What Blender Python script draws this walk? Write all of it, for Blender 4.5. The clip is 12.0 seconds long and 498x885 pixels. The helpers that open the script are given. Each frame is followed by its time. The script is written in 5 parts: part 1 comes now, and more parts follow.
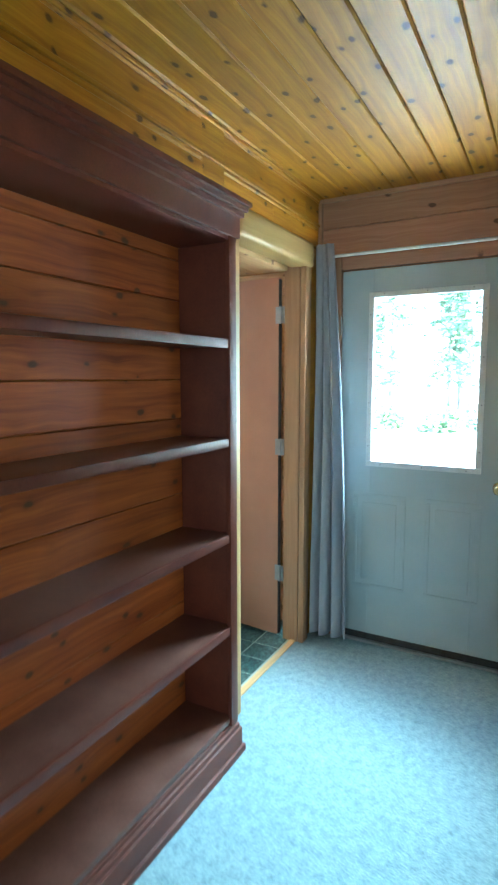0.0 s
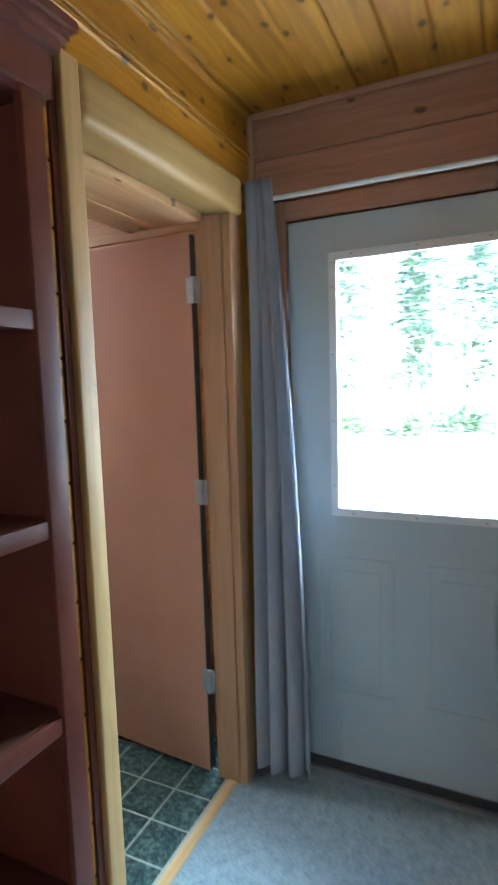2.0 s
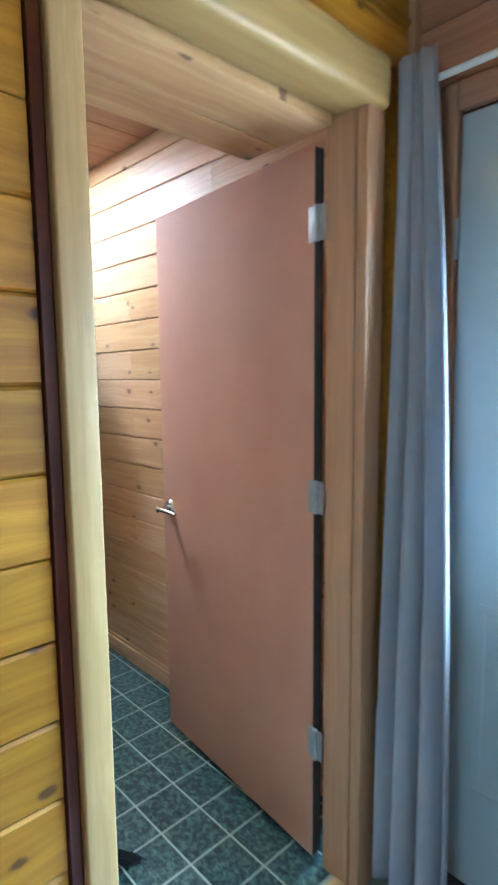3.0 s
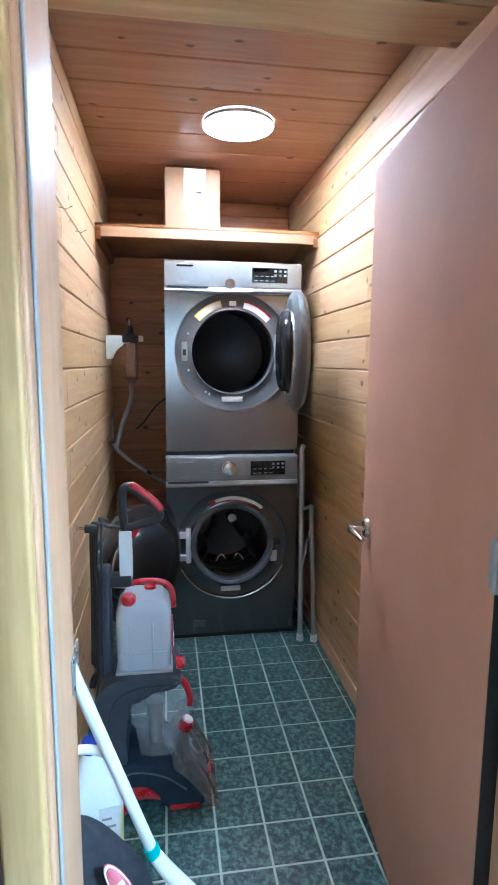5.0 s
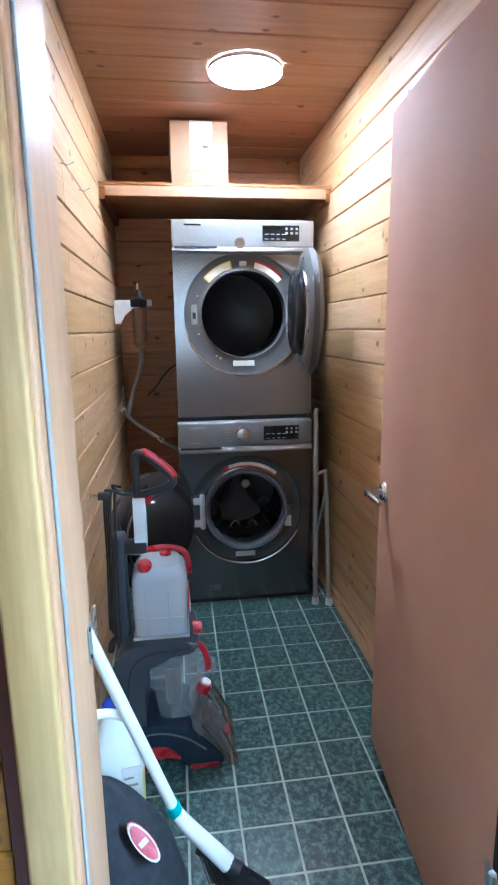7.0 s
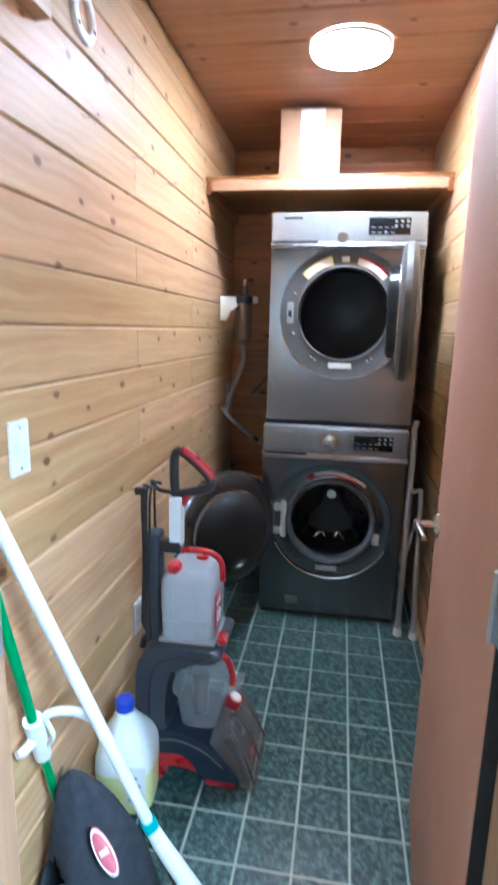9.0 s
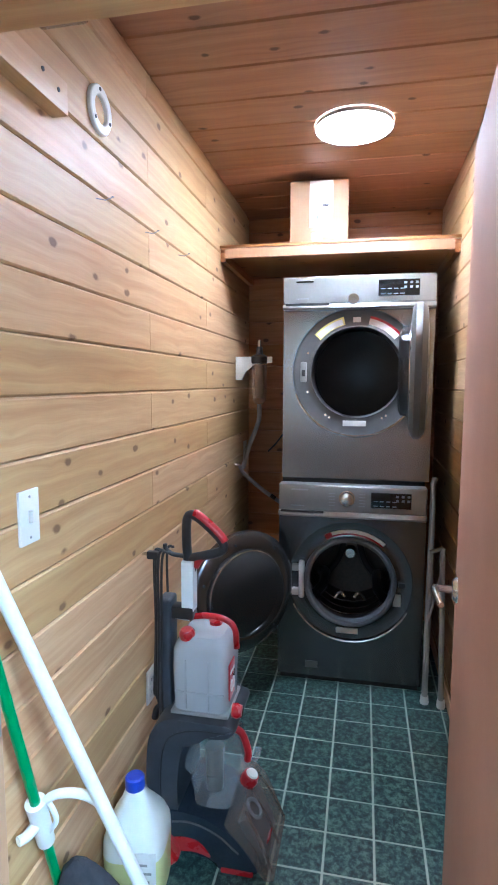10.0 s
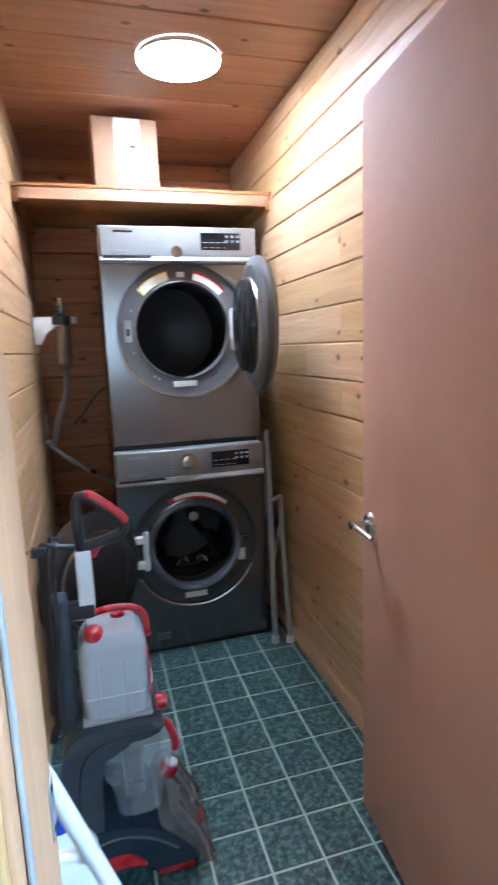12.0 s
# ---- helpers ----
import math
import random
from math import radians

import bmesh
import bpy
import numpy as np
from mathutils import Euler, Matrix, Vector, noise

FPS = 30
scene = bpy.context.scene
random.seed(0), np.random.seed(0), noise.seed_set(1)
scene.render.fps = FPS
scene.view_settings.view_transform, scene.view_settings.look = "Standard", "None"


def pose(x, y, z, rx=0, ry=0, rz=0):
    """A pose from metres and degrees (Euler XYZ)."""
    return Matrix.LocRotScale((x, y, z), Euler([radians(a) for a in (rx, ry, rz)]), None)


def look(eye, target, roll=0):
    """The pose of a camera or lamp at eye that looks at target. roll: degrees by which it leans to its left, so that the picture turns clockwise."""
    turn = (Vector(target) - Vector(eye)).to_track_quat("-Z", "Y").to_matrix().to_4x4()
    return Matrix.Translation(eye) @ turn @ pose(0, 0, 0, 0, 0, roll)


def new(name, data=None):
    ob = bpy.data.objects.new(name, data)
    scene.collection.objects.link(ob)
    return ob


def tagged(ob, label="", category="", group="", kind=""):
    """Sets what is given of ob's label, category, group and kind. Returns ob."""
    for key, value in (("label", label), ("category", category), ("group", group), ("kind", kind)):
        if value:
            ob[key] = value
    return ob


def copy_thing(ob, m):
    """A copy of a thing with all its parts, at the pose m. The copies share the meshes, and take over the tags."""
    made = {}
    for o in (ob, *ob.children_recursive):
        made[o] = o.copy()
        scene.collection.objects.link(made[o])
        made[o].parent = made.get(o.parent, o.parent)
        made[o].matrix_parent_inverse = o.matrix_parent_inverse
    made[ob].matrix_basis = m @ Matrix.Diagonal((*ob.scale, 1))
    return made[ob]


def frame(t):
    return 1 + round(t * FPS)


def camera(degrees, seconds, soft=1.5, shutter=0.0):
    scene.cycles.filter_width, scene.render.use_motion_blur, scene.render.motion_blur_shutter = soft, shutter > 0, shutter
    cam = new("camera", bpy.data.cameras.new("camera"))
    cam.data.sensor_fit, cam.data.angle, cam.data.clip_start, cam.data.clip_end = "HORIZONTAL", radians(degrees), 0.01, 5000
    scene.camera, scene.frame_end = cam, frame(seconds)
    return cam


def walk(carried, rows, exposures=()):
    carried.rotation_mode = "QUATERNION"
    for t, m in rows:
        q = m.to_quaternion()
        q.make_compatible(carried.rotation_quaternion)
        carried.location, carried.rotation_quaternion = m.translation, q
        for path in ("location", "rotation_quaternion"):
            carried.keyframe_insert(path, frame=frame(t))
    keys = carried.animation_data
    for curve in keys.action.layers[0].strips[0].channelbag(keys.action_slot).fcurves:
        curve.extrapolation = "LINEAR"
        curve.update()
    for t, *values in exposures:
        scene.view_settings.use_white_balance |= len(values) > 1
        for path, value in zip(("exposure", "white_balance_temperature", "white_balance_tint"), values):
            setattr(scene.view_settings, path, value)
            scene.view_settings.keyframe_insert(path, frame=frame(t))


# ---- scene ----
cam = camera(48.6, 12.0, soft=2.0, shutter=0.5)
PATH = [
    (0, (-0.07, 0.451, 1.499), (-1.031, 2.189, 1.266), -0.1),
    (0.5, (-0.303, 0.579, 1.517), (-1.03, 2.43, 1.299), -1.5),
    (0.9, (-0.401, 0.704, 1.508), (-0.88, 2.628, 1.246), 0.4),
    (1, (-0.394, 0.747, 1.493), (-0.892, 2.666, 1.232), 0.3),
    (1.5, (-0.444, 1.063, 1.494), (-1.004, 2.97, 1.273), -0.8),
    (2, (-0.39, 1.478, 1.505), (-1.234, 3.277, 1.292), -1.75),
    (2.5, (-0.366, 1.816, 1.452), (-1.578, 3.395, 1.254), -0.8),
    (3, (-0.434, 2.05, 1.446), (-1.887, 3.404, 1.208), -0.6),
    (3.5, (-0.524, 2.287, 1.442), (-2.211, 3.341, 1.239), -0.0),
    (3.7, (-0.546, 2.344, 1.435), (-2.31, 3.262, 1.219), -0.7),
    (5.3, (-0.572, 2.647, 1.46), (-2.533, 2.913, 1.169), 0.6),
    (5.5, (-0.578, 2.627, 1.454), (-2.537, 2.897, 1.157), 0.4),
    (6, (-0.578, 2.635, 1.451), (-2.537, 2.896, 1.144), 0.1),
    (6.5, (-0.59, 2.628, 1.459), (-2.544, 2.879, 1.113), -0.3),
    (8.3, (-0.699, 2.756, 1.381), (-2.603, 2.932, 0.793), -0.7),
    (8.5, (-0.738, 2.853, 1.384), (-2.663, 2.821, 0.843), 2.3),
    (8.6, (-0.755, 2.889, 1.387), (-2.68, 2.801, 0.854), 3.4),
    (9, (-0.732, 2.98, 1.44), (-2.665, 2.666, 1.035), 1.4),
    (9.5, (-0.733, 3.007, 1.471), (-2.68, 2.613, 1.236), 0.4),
    (10, (-0.745, 3.01, 1.468), (-2.692, 2.609, 1.251), 0.2),
    (10.5, (-0.751, 2.998, 1.461), (-2.694, 2.583, 1.227), -0.1),
    (11, (-0.766, 2.925, 1.457), (-2.721, 2.588, 1.199), -0.5),
    (11.5, (-0.772, 2.699, 1.449), (-2.741, 2.792, 1.113), -2.5),
    (12, (-0.876, 2.553, 1.431), (-2.772, 3.087, 1.09), -2.1),
]
walk(cam, [(t, look(eye, target, roll)) for t, eye, target, roll in PATH],
     exposures=[(0.0, 6.25, 5200, -10), (0.5, 6.0, 5500, 4), (1.0, 5.65, 5600, 8), (1.5, 5.65, 5500, 8), (2.5, 5.7, 5600, 8), (3.0, 6.1, 5000, 2), (3.5, 6.15, 4550, -4), (5.3, 5.95, 4950, 6), (6.7, 5.95, 4950, 6), (8.5, 6.2, 5100, 8), (9.0, 6.1, 5100, 8), (9.5, 5.9, 5100, 8), (12.0, 5.9, 5050, 8)])

# ---------- world, sun, large lights ----------
world = bpy.data.worlds.new("sky")
scene.world = world
world.use_nodes = True
wn = world.node_tree
sky = wn.nodes.new("ShaderNodeTexSky")
sky.sky_type = 'NISHITA'
sky.sun_disc = False
sky.sun_elevation, sky.sun_rotation = radians(46), radians(97)
wn.links.new(sky.outputs[0], wn.nodes["Background"].inputs[0])
wn.nodes["Background"].inputs[1].default_value = 0.07
sun = new("sun", bpy.data.lights.new("sun", 'SUN'))
sun.data.energy, sun.data.angle, sun.data.color = 2.0, radians(0.5), (1, 0.95, 0.88)
sun.matrix_world = look((25, -3, 26), (0, 0, 0))


def fill_lamp(name, eye, target, sx, sy, watts, color):
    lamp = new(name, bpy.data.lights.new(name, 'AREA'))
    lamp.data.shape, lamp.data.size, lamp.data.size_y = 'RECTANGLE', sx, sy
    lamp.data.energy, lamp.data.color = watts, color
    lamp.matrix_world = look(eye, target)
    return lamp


# unseen area lamps for daylight from behind; the near room has no built windows
fill_lamp("daylight_fill", (0.3, -2.38, 1.45), (0.1, 0.5, 1.4), 1.6, 1.1, 1.1, (0.84, 0.97, 1.0))
fill_lamp("daylight_fill", (1.98, -0.6, 1.5), (-1, 0.9, 1.4), 1.6, 1.2, 0.45, (0.9, 1.0, 0.8))
# unseen area lamp outdoors above the door, added as sky fill through its window
fill_lamp("daylight_fill", (0.25, 4.75, 3.05), (-0.75, 2.2, 0.4), 4.2, 1.5, 33.0, (0.76, 0.95, 1.0))

# fill lamp added out of view in the side room, facing the laundry doorway
fill_lamp("daylight_fill", (1.15, 2.62, 1.45), (-1.6, 2.75, 0.6), 0.9, 1.0, 0.25, (0.80, 0.95, 1.0))

# ---------- materials ----------


def mat(name, rough=0.5, metal=0.0, color=(0.5, 0.5, 0.5)):
    m = bpy.data.materials.new(name)
    m.use_nodes = True
    b = m.node_tree.nodes["Principled BSDF"]
    b.inputs["Base Color"].default_value = (*color, 1)
    b.inputs["Roughness"].default_value = rough
    b.inputs["Metallic"].default_value = metal
    return m


def nd(m, kind, **inputs):
    n = m.node_tree.nodes.new("ShaderNode" + kind)
    for k, v in inputs.items():
        n.inputs[k.replace("_", " ")].default_value = v
    return n


def ln(m, a, b):
    m.node_tree.links.new(a, b)


def maths(m, op, a, b=None):
    n = m.node_tree.nodes.new("ShaderNodeMath")
    n.operation = op
    for i, v in enumerate((a, b)):
        if v is None:
            continue
        if isinstance(v, (int, float)):
            n.inputs[i].default_value = v
        else:
            ln(m, v, n.inputs[i])
    return n.outputs[0]


def ramp(m, fac, stops):
    n = m.node_tree.nodes.new("ShaderNodeValToRGB")
    e = n.color_ramp.elements
    while len(e) < len(stops):
        e.new(0.5)
    for i, (p, c) in enumerate(stops):
        e[i].position, e[i].color = p, (*c, 1)
    ln(m, fac, n.inputs[0])
    return n.outputs[0]


def mix(m, fac, a, b, blend='MIX'):
    n = m.node_tree.nodes.new("ShaderNodeMix")
    n.data_type, n.blend_type = 'RGBA', blend
    for i, v in ((0, fac), (6, a), (7, b)):
        if isinstance(v, (int, float)):
            n.inputs[i].default_value = v
        elif isinstance(v, tuple):
            n.inputs[i].default_value = (*v, 1)
        else:
            ln(m, v, n.inputs[i])
    return n.outputs[2]


def bump(m, height, strength=0.2, dist=0.002):
    n = nd(m, "Bump", Strength=strength, Distance=dist)
    ln(m, height, n.inputs["Height"])
    ln(m, n.outputs[0], m.node_tree.nodes["Principled BSDF"].inputs["Normal"])


def wood(name, dark, light, rough=0.4, knots=0.5, knot_color=(0.06, 0.025, 0.012), spread=0.35):
    """Sawn softwood; the grain runs along the object's x."""
    m = mat(name, rough)
    b = m.node_tree.nodes["Principled BSDF"]
    tc, oi, geo = nd(m, "TexCoord"), nd(m, "ObjectInfo"), nd(m, "NewGeometry")
    rnd = maths(m, 'FRACT', maths(m, 'ADD', oi.outputs["Random"], geo.outputs["Random Per Island"]))
    off = nd(m, "CombineXYZ")
    ln(m, maths(m, 'MULTIPLY', rnd, 61.0), off.inputs[0])
    ln(m, maths(m, 'MULTIPLY', rnd, 23.0), off.inputs[1])
    add = m.node_tree.nodes.new("ShaderNodeVectorMath")
    ln(m, tc.outputs["Object"], add.inputs[0])
    ln(m, off.outputs[0], add.inputs[1])
    # knots
    mk = nd(m, "Mapping", Scale=(5.0, 8.5, 0.6))
    ln(m, add.outputs[0], mk.inputs[0])
    vo = nd(m, "TexVoronoi", Scale=1.0, Randomness=1.0)
    vo.voronoi_dimensions = '2D'
    ln(m, mk.outputs[0], vo.inputs["Vector"])
    warp = nd(m, "TexNoise", Scale=22.0, Detail=3.0)
    ln(m, add.outputs[0], warp.inputs["Vector"])
    dist = maths(m, 'ADD', vo.outputs["Distance"], maths(m, 'MULTIPLY', maths(m, 'SUBTRACT', warp.outputs[0], 0.5), 0.2))
    # grain, bent round the knots
    mg = nd(m, "Mapping", Scale=(1.1, 26.0, 26.0))
    bend = nd(m, "CombineXYZ")
    ln(m, maths(m, 'MULTIPLY', maths(m, 'POWER', 0.06, vo.outputs["Distance"]), 0.018), bend.inputs[1])
    add2 = m.node_tree.nodes.new("ShaderNodeVectorMath")
    ln(m, add.outputs[0], add2.inputs[0])
    ln(m, bend.outputs[0], add2.inputs[1])
    ln(m, add2.outputs[0], mg.inputs[0])
    gr = nd(m, "TexNoise", Scale=1.6, Detail=5.0, Roughness=0.62, Distortion=0.12)
    ln(m, mg.outputs[0], gr.inputs["Vector"])
    mf = nd(m, "Mapping", Scale=(6.0, 300.0, 300.0))
    ln(m, add2.outputs[0], mf.inputs[0])
    fine = nd(m, "TexNoise", Scale=1.0, Detail=2.0)
    ln(m, mf.outputs[0], fine.inputs["Vector"])
    col = ramp(m, gr.outputs[0], [(0.3, dark), (0.52, tuple((a + c) / 2 for a, c in zip(dark, light))), (0.72, light)])
    tone = maths(m, 'ADD', maths(m, 'MULTIPLY', rnd, spread), 1 - spread * 0.6)
    tcol = nd(m, "CombineColor")
    ln(m, tone, tcol.inputs[0])
    ln(m, maths(m, 'MULTIPLY', tone, maths(m, 'ADD', maths(m, 'MULTIPLY', oi.outputs["Random"], 0.03), 0.98)), tcol.inputs[1])
    ln(m, maths(m, 'MULTIPLY', tone, tone), tcol.inputs[2])
    col = mix(m, 1.0, col, tcol.outputs[0], 'MULTIPLY')
    col = mix(m, maths(m, 'MULTIPLY', fine.outputs[0], 0.35), col, dark)
    halo = ramp(m, dist, [(0.05, (1, 1, 1)), (0.24, (0, 0, 0))])
    col = mix(m, maths(m, 'MULTIPLY', halo, 0.56 * max(knots, 0.0)), col, tuple(c * 0.55 for c in dark))
    core = ramp(m, dist, [(0.05, (1, 1, 1)), (0.1, (0, 0, 0))])
    pick = maths(m, 'GREATER_THAN', maths(m, 'ADD', nd_sep(m, vo.outputs["Color"]), knots), 0.75)
    col = mix(m, maths(m, 'MULTIPLY', maths(m, 'MULTIPLY', core, pick), 0.85), col, knot_color)
    ln(m, col, b.inputs["Base Color"])
    ln(m, maths(m, 'ADD', maths(m, 'MULTIPLY', gr.outputs[0], 0.2), rough - 0.1), b.inputs["Roughness"])
    bump(m, maths(m, 'ADD', gr.outputs[0], maths(m, 'MULTIPLY', fine.outputs[0], 0.4)), 0.25, 0.001)
    return m


def nd_sep(m, sock):
    n = nd(m, "SeparateColor")
    ln(m, sock, n.inputs[0])
    return n.outputs[0]


def mottled(name, a, b2, scale=8.0, rough=0.5, metal=0.0, lo=0.35, hi=0.65, bumps=0.1, fine=120.0):
    m = mat(name, rough, metal)
    b = m.node_tree.nodes["Principled BSDF"]
    tc = nd(m, "TexCoord")
    n1 = nd(m, "TexNoise", Scale=scale, Detail=5.0, Roughness=0.6)
    n2 = nd(m, "TexNoise", Scale=fine, Detail=2.0)
    ln(m, tc.outputs["Object"], n1.inputs["Vector"])
    ln(m, tc.outputs["Object"], n2.inputs["Vector"])
    f = maths(m, 'ADD', maths(m, 'MULTIPLY', n1.outputs[0], 0.8), maths(m, 'MULTIPLY', n2.outputs[0], 0.2))
    ln(m, ramp(m, f, [(lo, a), (hi, b2)]), b.inputs["Base Color"])
    ln(m, maths(m, 'ADD', maths(m, 'MULTIPLY', n1.outputs[0], 0.12), rough - 0.06), b.inputs["Roughness"])
    if bumps:
        bump(m, n2.outputs[0], bumps, 0.001)
    return m


def clear(name, color, rough=0.05, alpha_mix=0.75, skin=0.3):
    """Thin clear plastic or glass: mostly see-through, with a glossy skin."""
    m = mat(name, rough, 0.0, tuple(q * skin for q in color))
    nt = m.node_tree
    tr, mx = nt.nodes.new("ShaderNodeBsdfTransparent"), nt.nodes.new("ShaderNodeMixShader")
    tr.inputs[0].default_value = (*color, 1)
    mx.inputs[0].default_value = alpha_mix
    ln(m, nt.nodes["Principled BSDF"].outputs[0], mx.inputs[1])
    ln(m, tr.outputs[0], mx.inputs[2])
    ln(m, mx.outputs[0], nt.nodes["Material Output"].inputs[0])
    return m


def glow(name, color, strength):
    m = mat(name, 0.4, 0.0, (0.8, 0.8, 0.8))
    b = m.node_tree.nodes["Principled BSDF"]
    b.inputs["Emission Color"].default_value = (*color, 1)
    b.inputs["Emission Strength"].default_value = strength
    return m


PINE = wood("pale_pine", (0.45, 0.25, 0.11), (0.66, 0.455, 0.245), 0.5, 0.1, (0.14, 0.06, 0.025), 0.24)
AMBER = wood("amber_pine", (0.28, 0.105, 0.004), (0.56, 0.285, 0.016), 0.5, 0.5, (0.05, 0.016, 0.006))
CEDAR = wood("cedar", (0.34, 0.135, 0.045), (0.55, 0.26, 0.105), 0.42, 0.25)
ROSE = wood("aged_rose_pine", (0.30, 0.145, 0.08), (0.46, 0.255, 0.155), 0.5, 0.0, spread=0.2)
BACKWOOD = wood("bookcase_back_pine", (0.19, 0.034, 0.007), (0.52, 0.145, 0.025), 0.5, 0.45)
JAMB = wood("fir_trim", (0.37, 0.20, 0.11), (0.51, 0.315, 0.18), 0.46, -0.5, spread=0.15)
JAMBGOLD = wood("golden_pine_trim", (0.34, 0.21, 0.07), (0.47, 0.32, 0.13), 0.48, -0.5)
STRIP = wood("pale_wood_strip", (0.55, 0.36, 0.14), (0.72, 0.52, 0.25), 0.45, -0.5)
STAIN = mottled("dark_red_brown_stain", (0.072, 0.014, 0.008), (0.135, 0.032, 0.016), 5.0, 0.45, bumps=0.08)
SLAB = mottled("smooth_tan_door_paint", (0.46, 0.235, 0.155), (0.52, 0.28, 0.19), 3.0, 0.78, bumps=0.05)
# paler, greyer brown than the stain on the bookcase frame
SHELFTOP = mottled("paler_shelf_board", (0.085, 0.030, 0.020), (0.15, 0.065, 0.046), 6.0, 0.34)
GREYDOOR = mottled("grey_blue_door_paint", (0.40, 0.46, 0.48), (0.44, 0.50, 0.52), 4.0, 0.42, bumps=0.04)
WHITE = mottled("white_plastic", (0.70, 0.70, 0.68), (0.78, 0.78, 0.76), 9.0, 0.35, bumps=0.0)
WHITEGREY = mottled("off_white_trim", (0.60, 0.63, 0.63), (0.70, 0.72, 0.72), 9.0, 0.4, bumps=0.0)
BLACK = mottled("black_plastic", (0.012, 0.012, 0.014), (0.022, 0.022, 0.025), 12.0, 0.4, bumps=0.05)
# also colours the painted shade in the laundry door's hinge gap
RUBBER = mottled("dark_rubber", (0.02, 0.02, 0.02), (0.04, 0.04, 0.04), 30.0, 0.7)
FABRIC = mottled("black_fabric", (0.012, 0.014, 0.02), (0.028, 0.03, 0.038), 40.0, 0.85, bumps=0.4, fine=500.0)
CURTAIN = mottled("grey_blue_curtain_cloth", (0.42, 0.44, 0.49), (0.48, 0.50, 0.55), 30.0, 0.85, bumps=0.25, fine=600.0)
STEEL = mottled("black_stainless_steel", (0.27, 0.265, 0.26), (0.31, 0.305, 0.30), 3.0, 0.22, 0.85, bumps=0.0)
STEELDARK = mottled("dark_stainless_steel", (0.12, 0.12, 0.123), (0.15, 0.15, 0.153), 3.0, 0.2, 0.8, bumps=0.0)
CHROME = mottled("brushed_nickel", (0.55, 0.54, 0.52), (0.68, 0.67, 0.65), 20.0, 0.25, 1.0, bumps=0.0)
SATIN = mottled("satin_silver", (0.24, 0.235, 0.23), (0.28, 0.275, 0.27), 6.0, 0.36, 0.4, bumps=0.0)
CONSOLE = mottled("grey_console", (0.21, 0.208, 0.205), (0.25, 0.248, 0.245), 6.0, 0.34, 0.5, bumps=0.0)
HINGE = mottled("dull_steel", (0.32, 0.33, 0.34), (0.42, 0.43, 0.44), 20.0, 0.45, 0.7, bumps=0.0)
BRASS = mottled("polished_brass", (0.70, 0.52, 0.24), (0.82, 0.64, 0.34), 20.0, 0.2, 1.0, bumps=0.0)
GASKET = mottled("grey_door_gasket", (0.07, 0.075, 0.085), (0.10, 0.105, 0.12), 8.0, 0.42, bumps=0.0)
GREYRING = mottled("grey_plastic_ring", (0.085, 0.082, 0.08), (0.105, 0.10, 0.1), 8.0, 0.4, bumps=0.0)
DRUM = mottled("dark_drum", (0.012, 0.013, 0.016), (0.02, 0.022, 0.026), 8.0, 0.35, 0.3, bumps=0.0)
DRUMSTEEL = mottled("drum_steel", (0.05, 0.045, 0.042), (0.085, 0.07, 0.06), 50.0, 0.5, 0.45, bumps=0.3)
DISPLAY = mat("display_glass", 0.12, 0.0, (0.008, 0.009, 0.011))
INK = mat("light_print", 0.5, 0.0, (0.27, 0.28, 0.3))
RED = mottled("red_plastic", (0.33, 0.01, 0.016), (0.4, 0.015, 0.022), 9.0, 0.28, bumps=0.0)
YELLOW = mat("yellow_label", 0.5, 0.0, (0.75, 0.68, 0.2))
PAPER = mottled("white_paper", (0.7, 0.7, 0.69), (0.78, 0.78, 0.77), 15.0, 0.6, bumps=0.0)
TANK = clear("cloudy_tank_plastic", (0.80, 0.82, 0.85), 0.2, 0.42, 0.72)
# black plastic lifted to slate grey; the haze is put into its colour
HAZEBLACK = mottled("hazed_black_plastic", (0.028, 0.032, 0.04), (0.042, 0.047, 0.057), 14.0, 0.42, bumps=0.06)
PINK = mottled("faded_red_badge", (0.52, 0.10, 0.14), (0.62, 0.16, 0.2), 30.0, 0.5, bumps=0.0)
BOWL = clear("dark_door_bowl", (0.30, 0.29, 0.29), 0.06, 0.7)
CLEARPL = clear("clear_smoky_plastic", (0.90, 0.92, 0.94), 0.08, 0.84, 0.8)
NOZZLE = clear("brown_clear_plastic", (0.86, 0.80, 0.76), 0.1, 0.72, 0.35)
NAVY = mottled("navy_black_plastic", (0.016, 0.024, 0.038), (0.03, 0.04, 0.058), 10.0, 0.22, bumps=0.0)
BLUE = mat("blue_plastic", 0.35, 0.0, (0.03, 0.07, 0.5))
TEAL = mat("teal_plastic", 0.35, 0.0, (0.01, 0.42, 0.42))
GREEN = mat("green_pole", 0.3, 0.0, (0.0, 0.24, 0.07))
POLE = mottled("white_pole", (0.72, 0.73, 0.73), (0.78, 0.79, 0.79), 9.0, 0.3, bumps=0.0)
JUG = mottled("cloudy_jug", (0.78, 0.83, 0.80), (0.84, 0.88, 0.85), 6.0, 0.3, bumps=0.0)
JUGFILL = mottled("yellow_green_filled_jug", (0.70, 0.72, 0.30), (0.76, 0.78, 0.36), 6.0, 0.3, bumps=0.0)
CARD = mottled("brown_cardboard", (0.30, 0.17, 0.095), (0.36, 0.21, 0.12), 7.0, 0.75, bumps=0.1)
PVC = mottled("grey_hose", (0.25, 0.25, 0.25), (0.32, 0.32, 0.32), 10.0, 0.5, bumps=0.0)
LEGGREY = mottled("grey_painted_tube", (0.33, 0.32, 0.31), (0.4, 0.39, 0.38), 12.0, 0.4, 0.3, bumps=0.0)
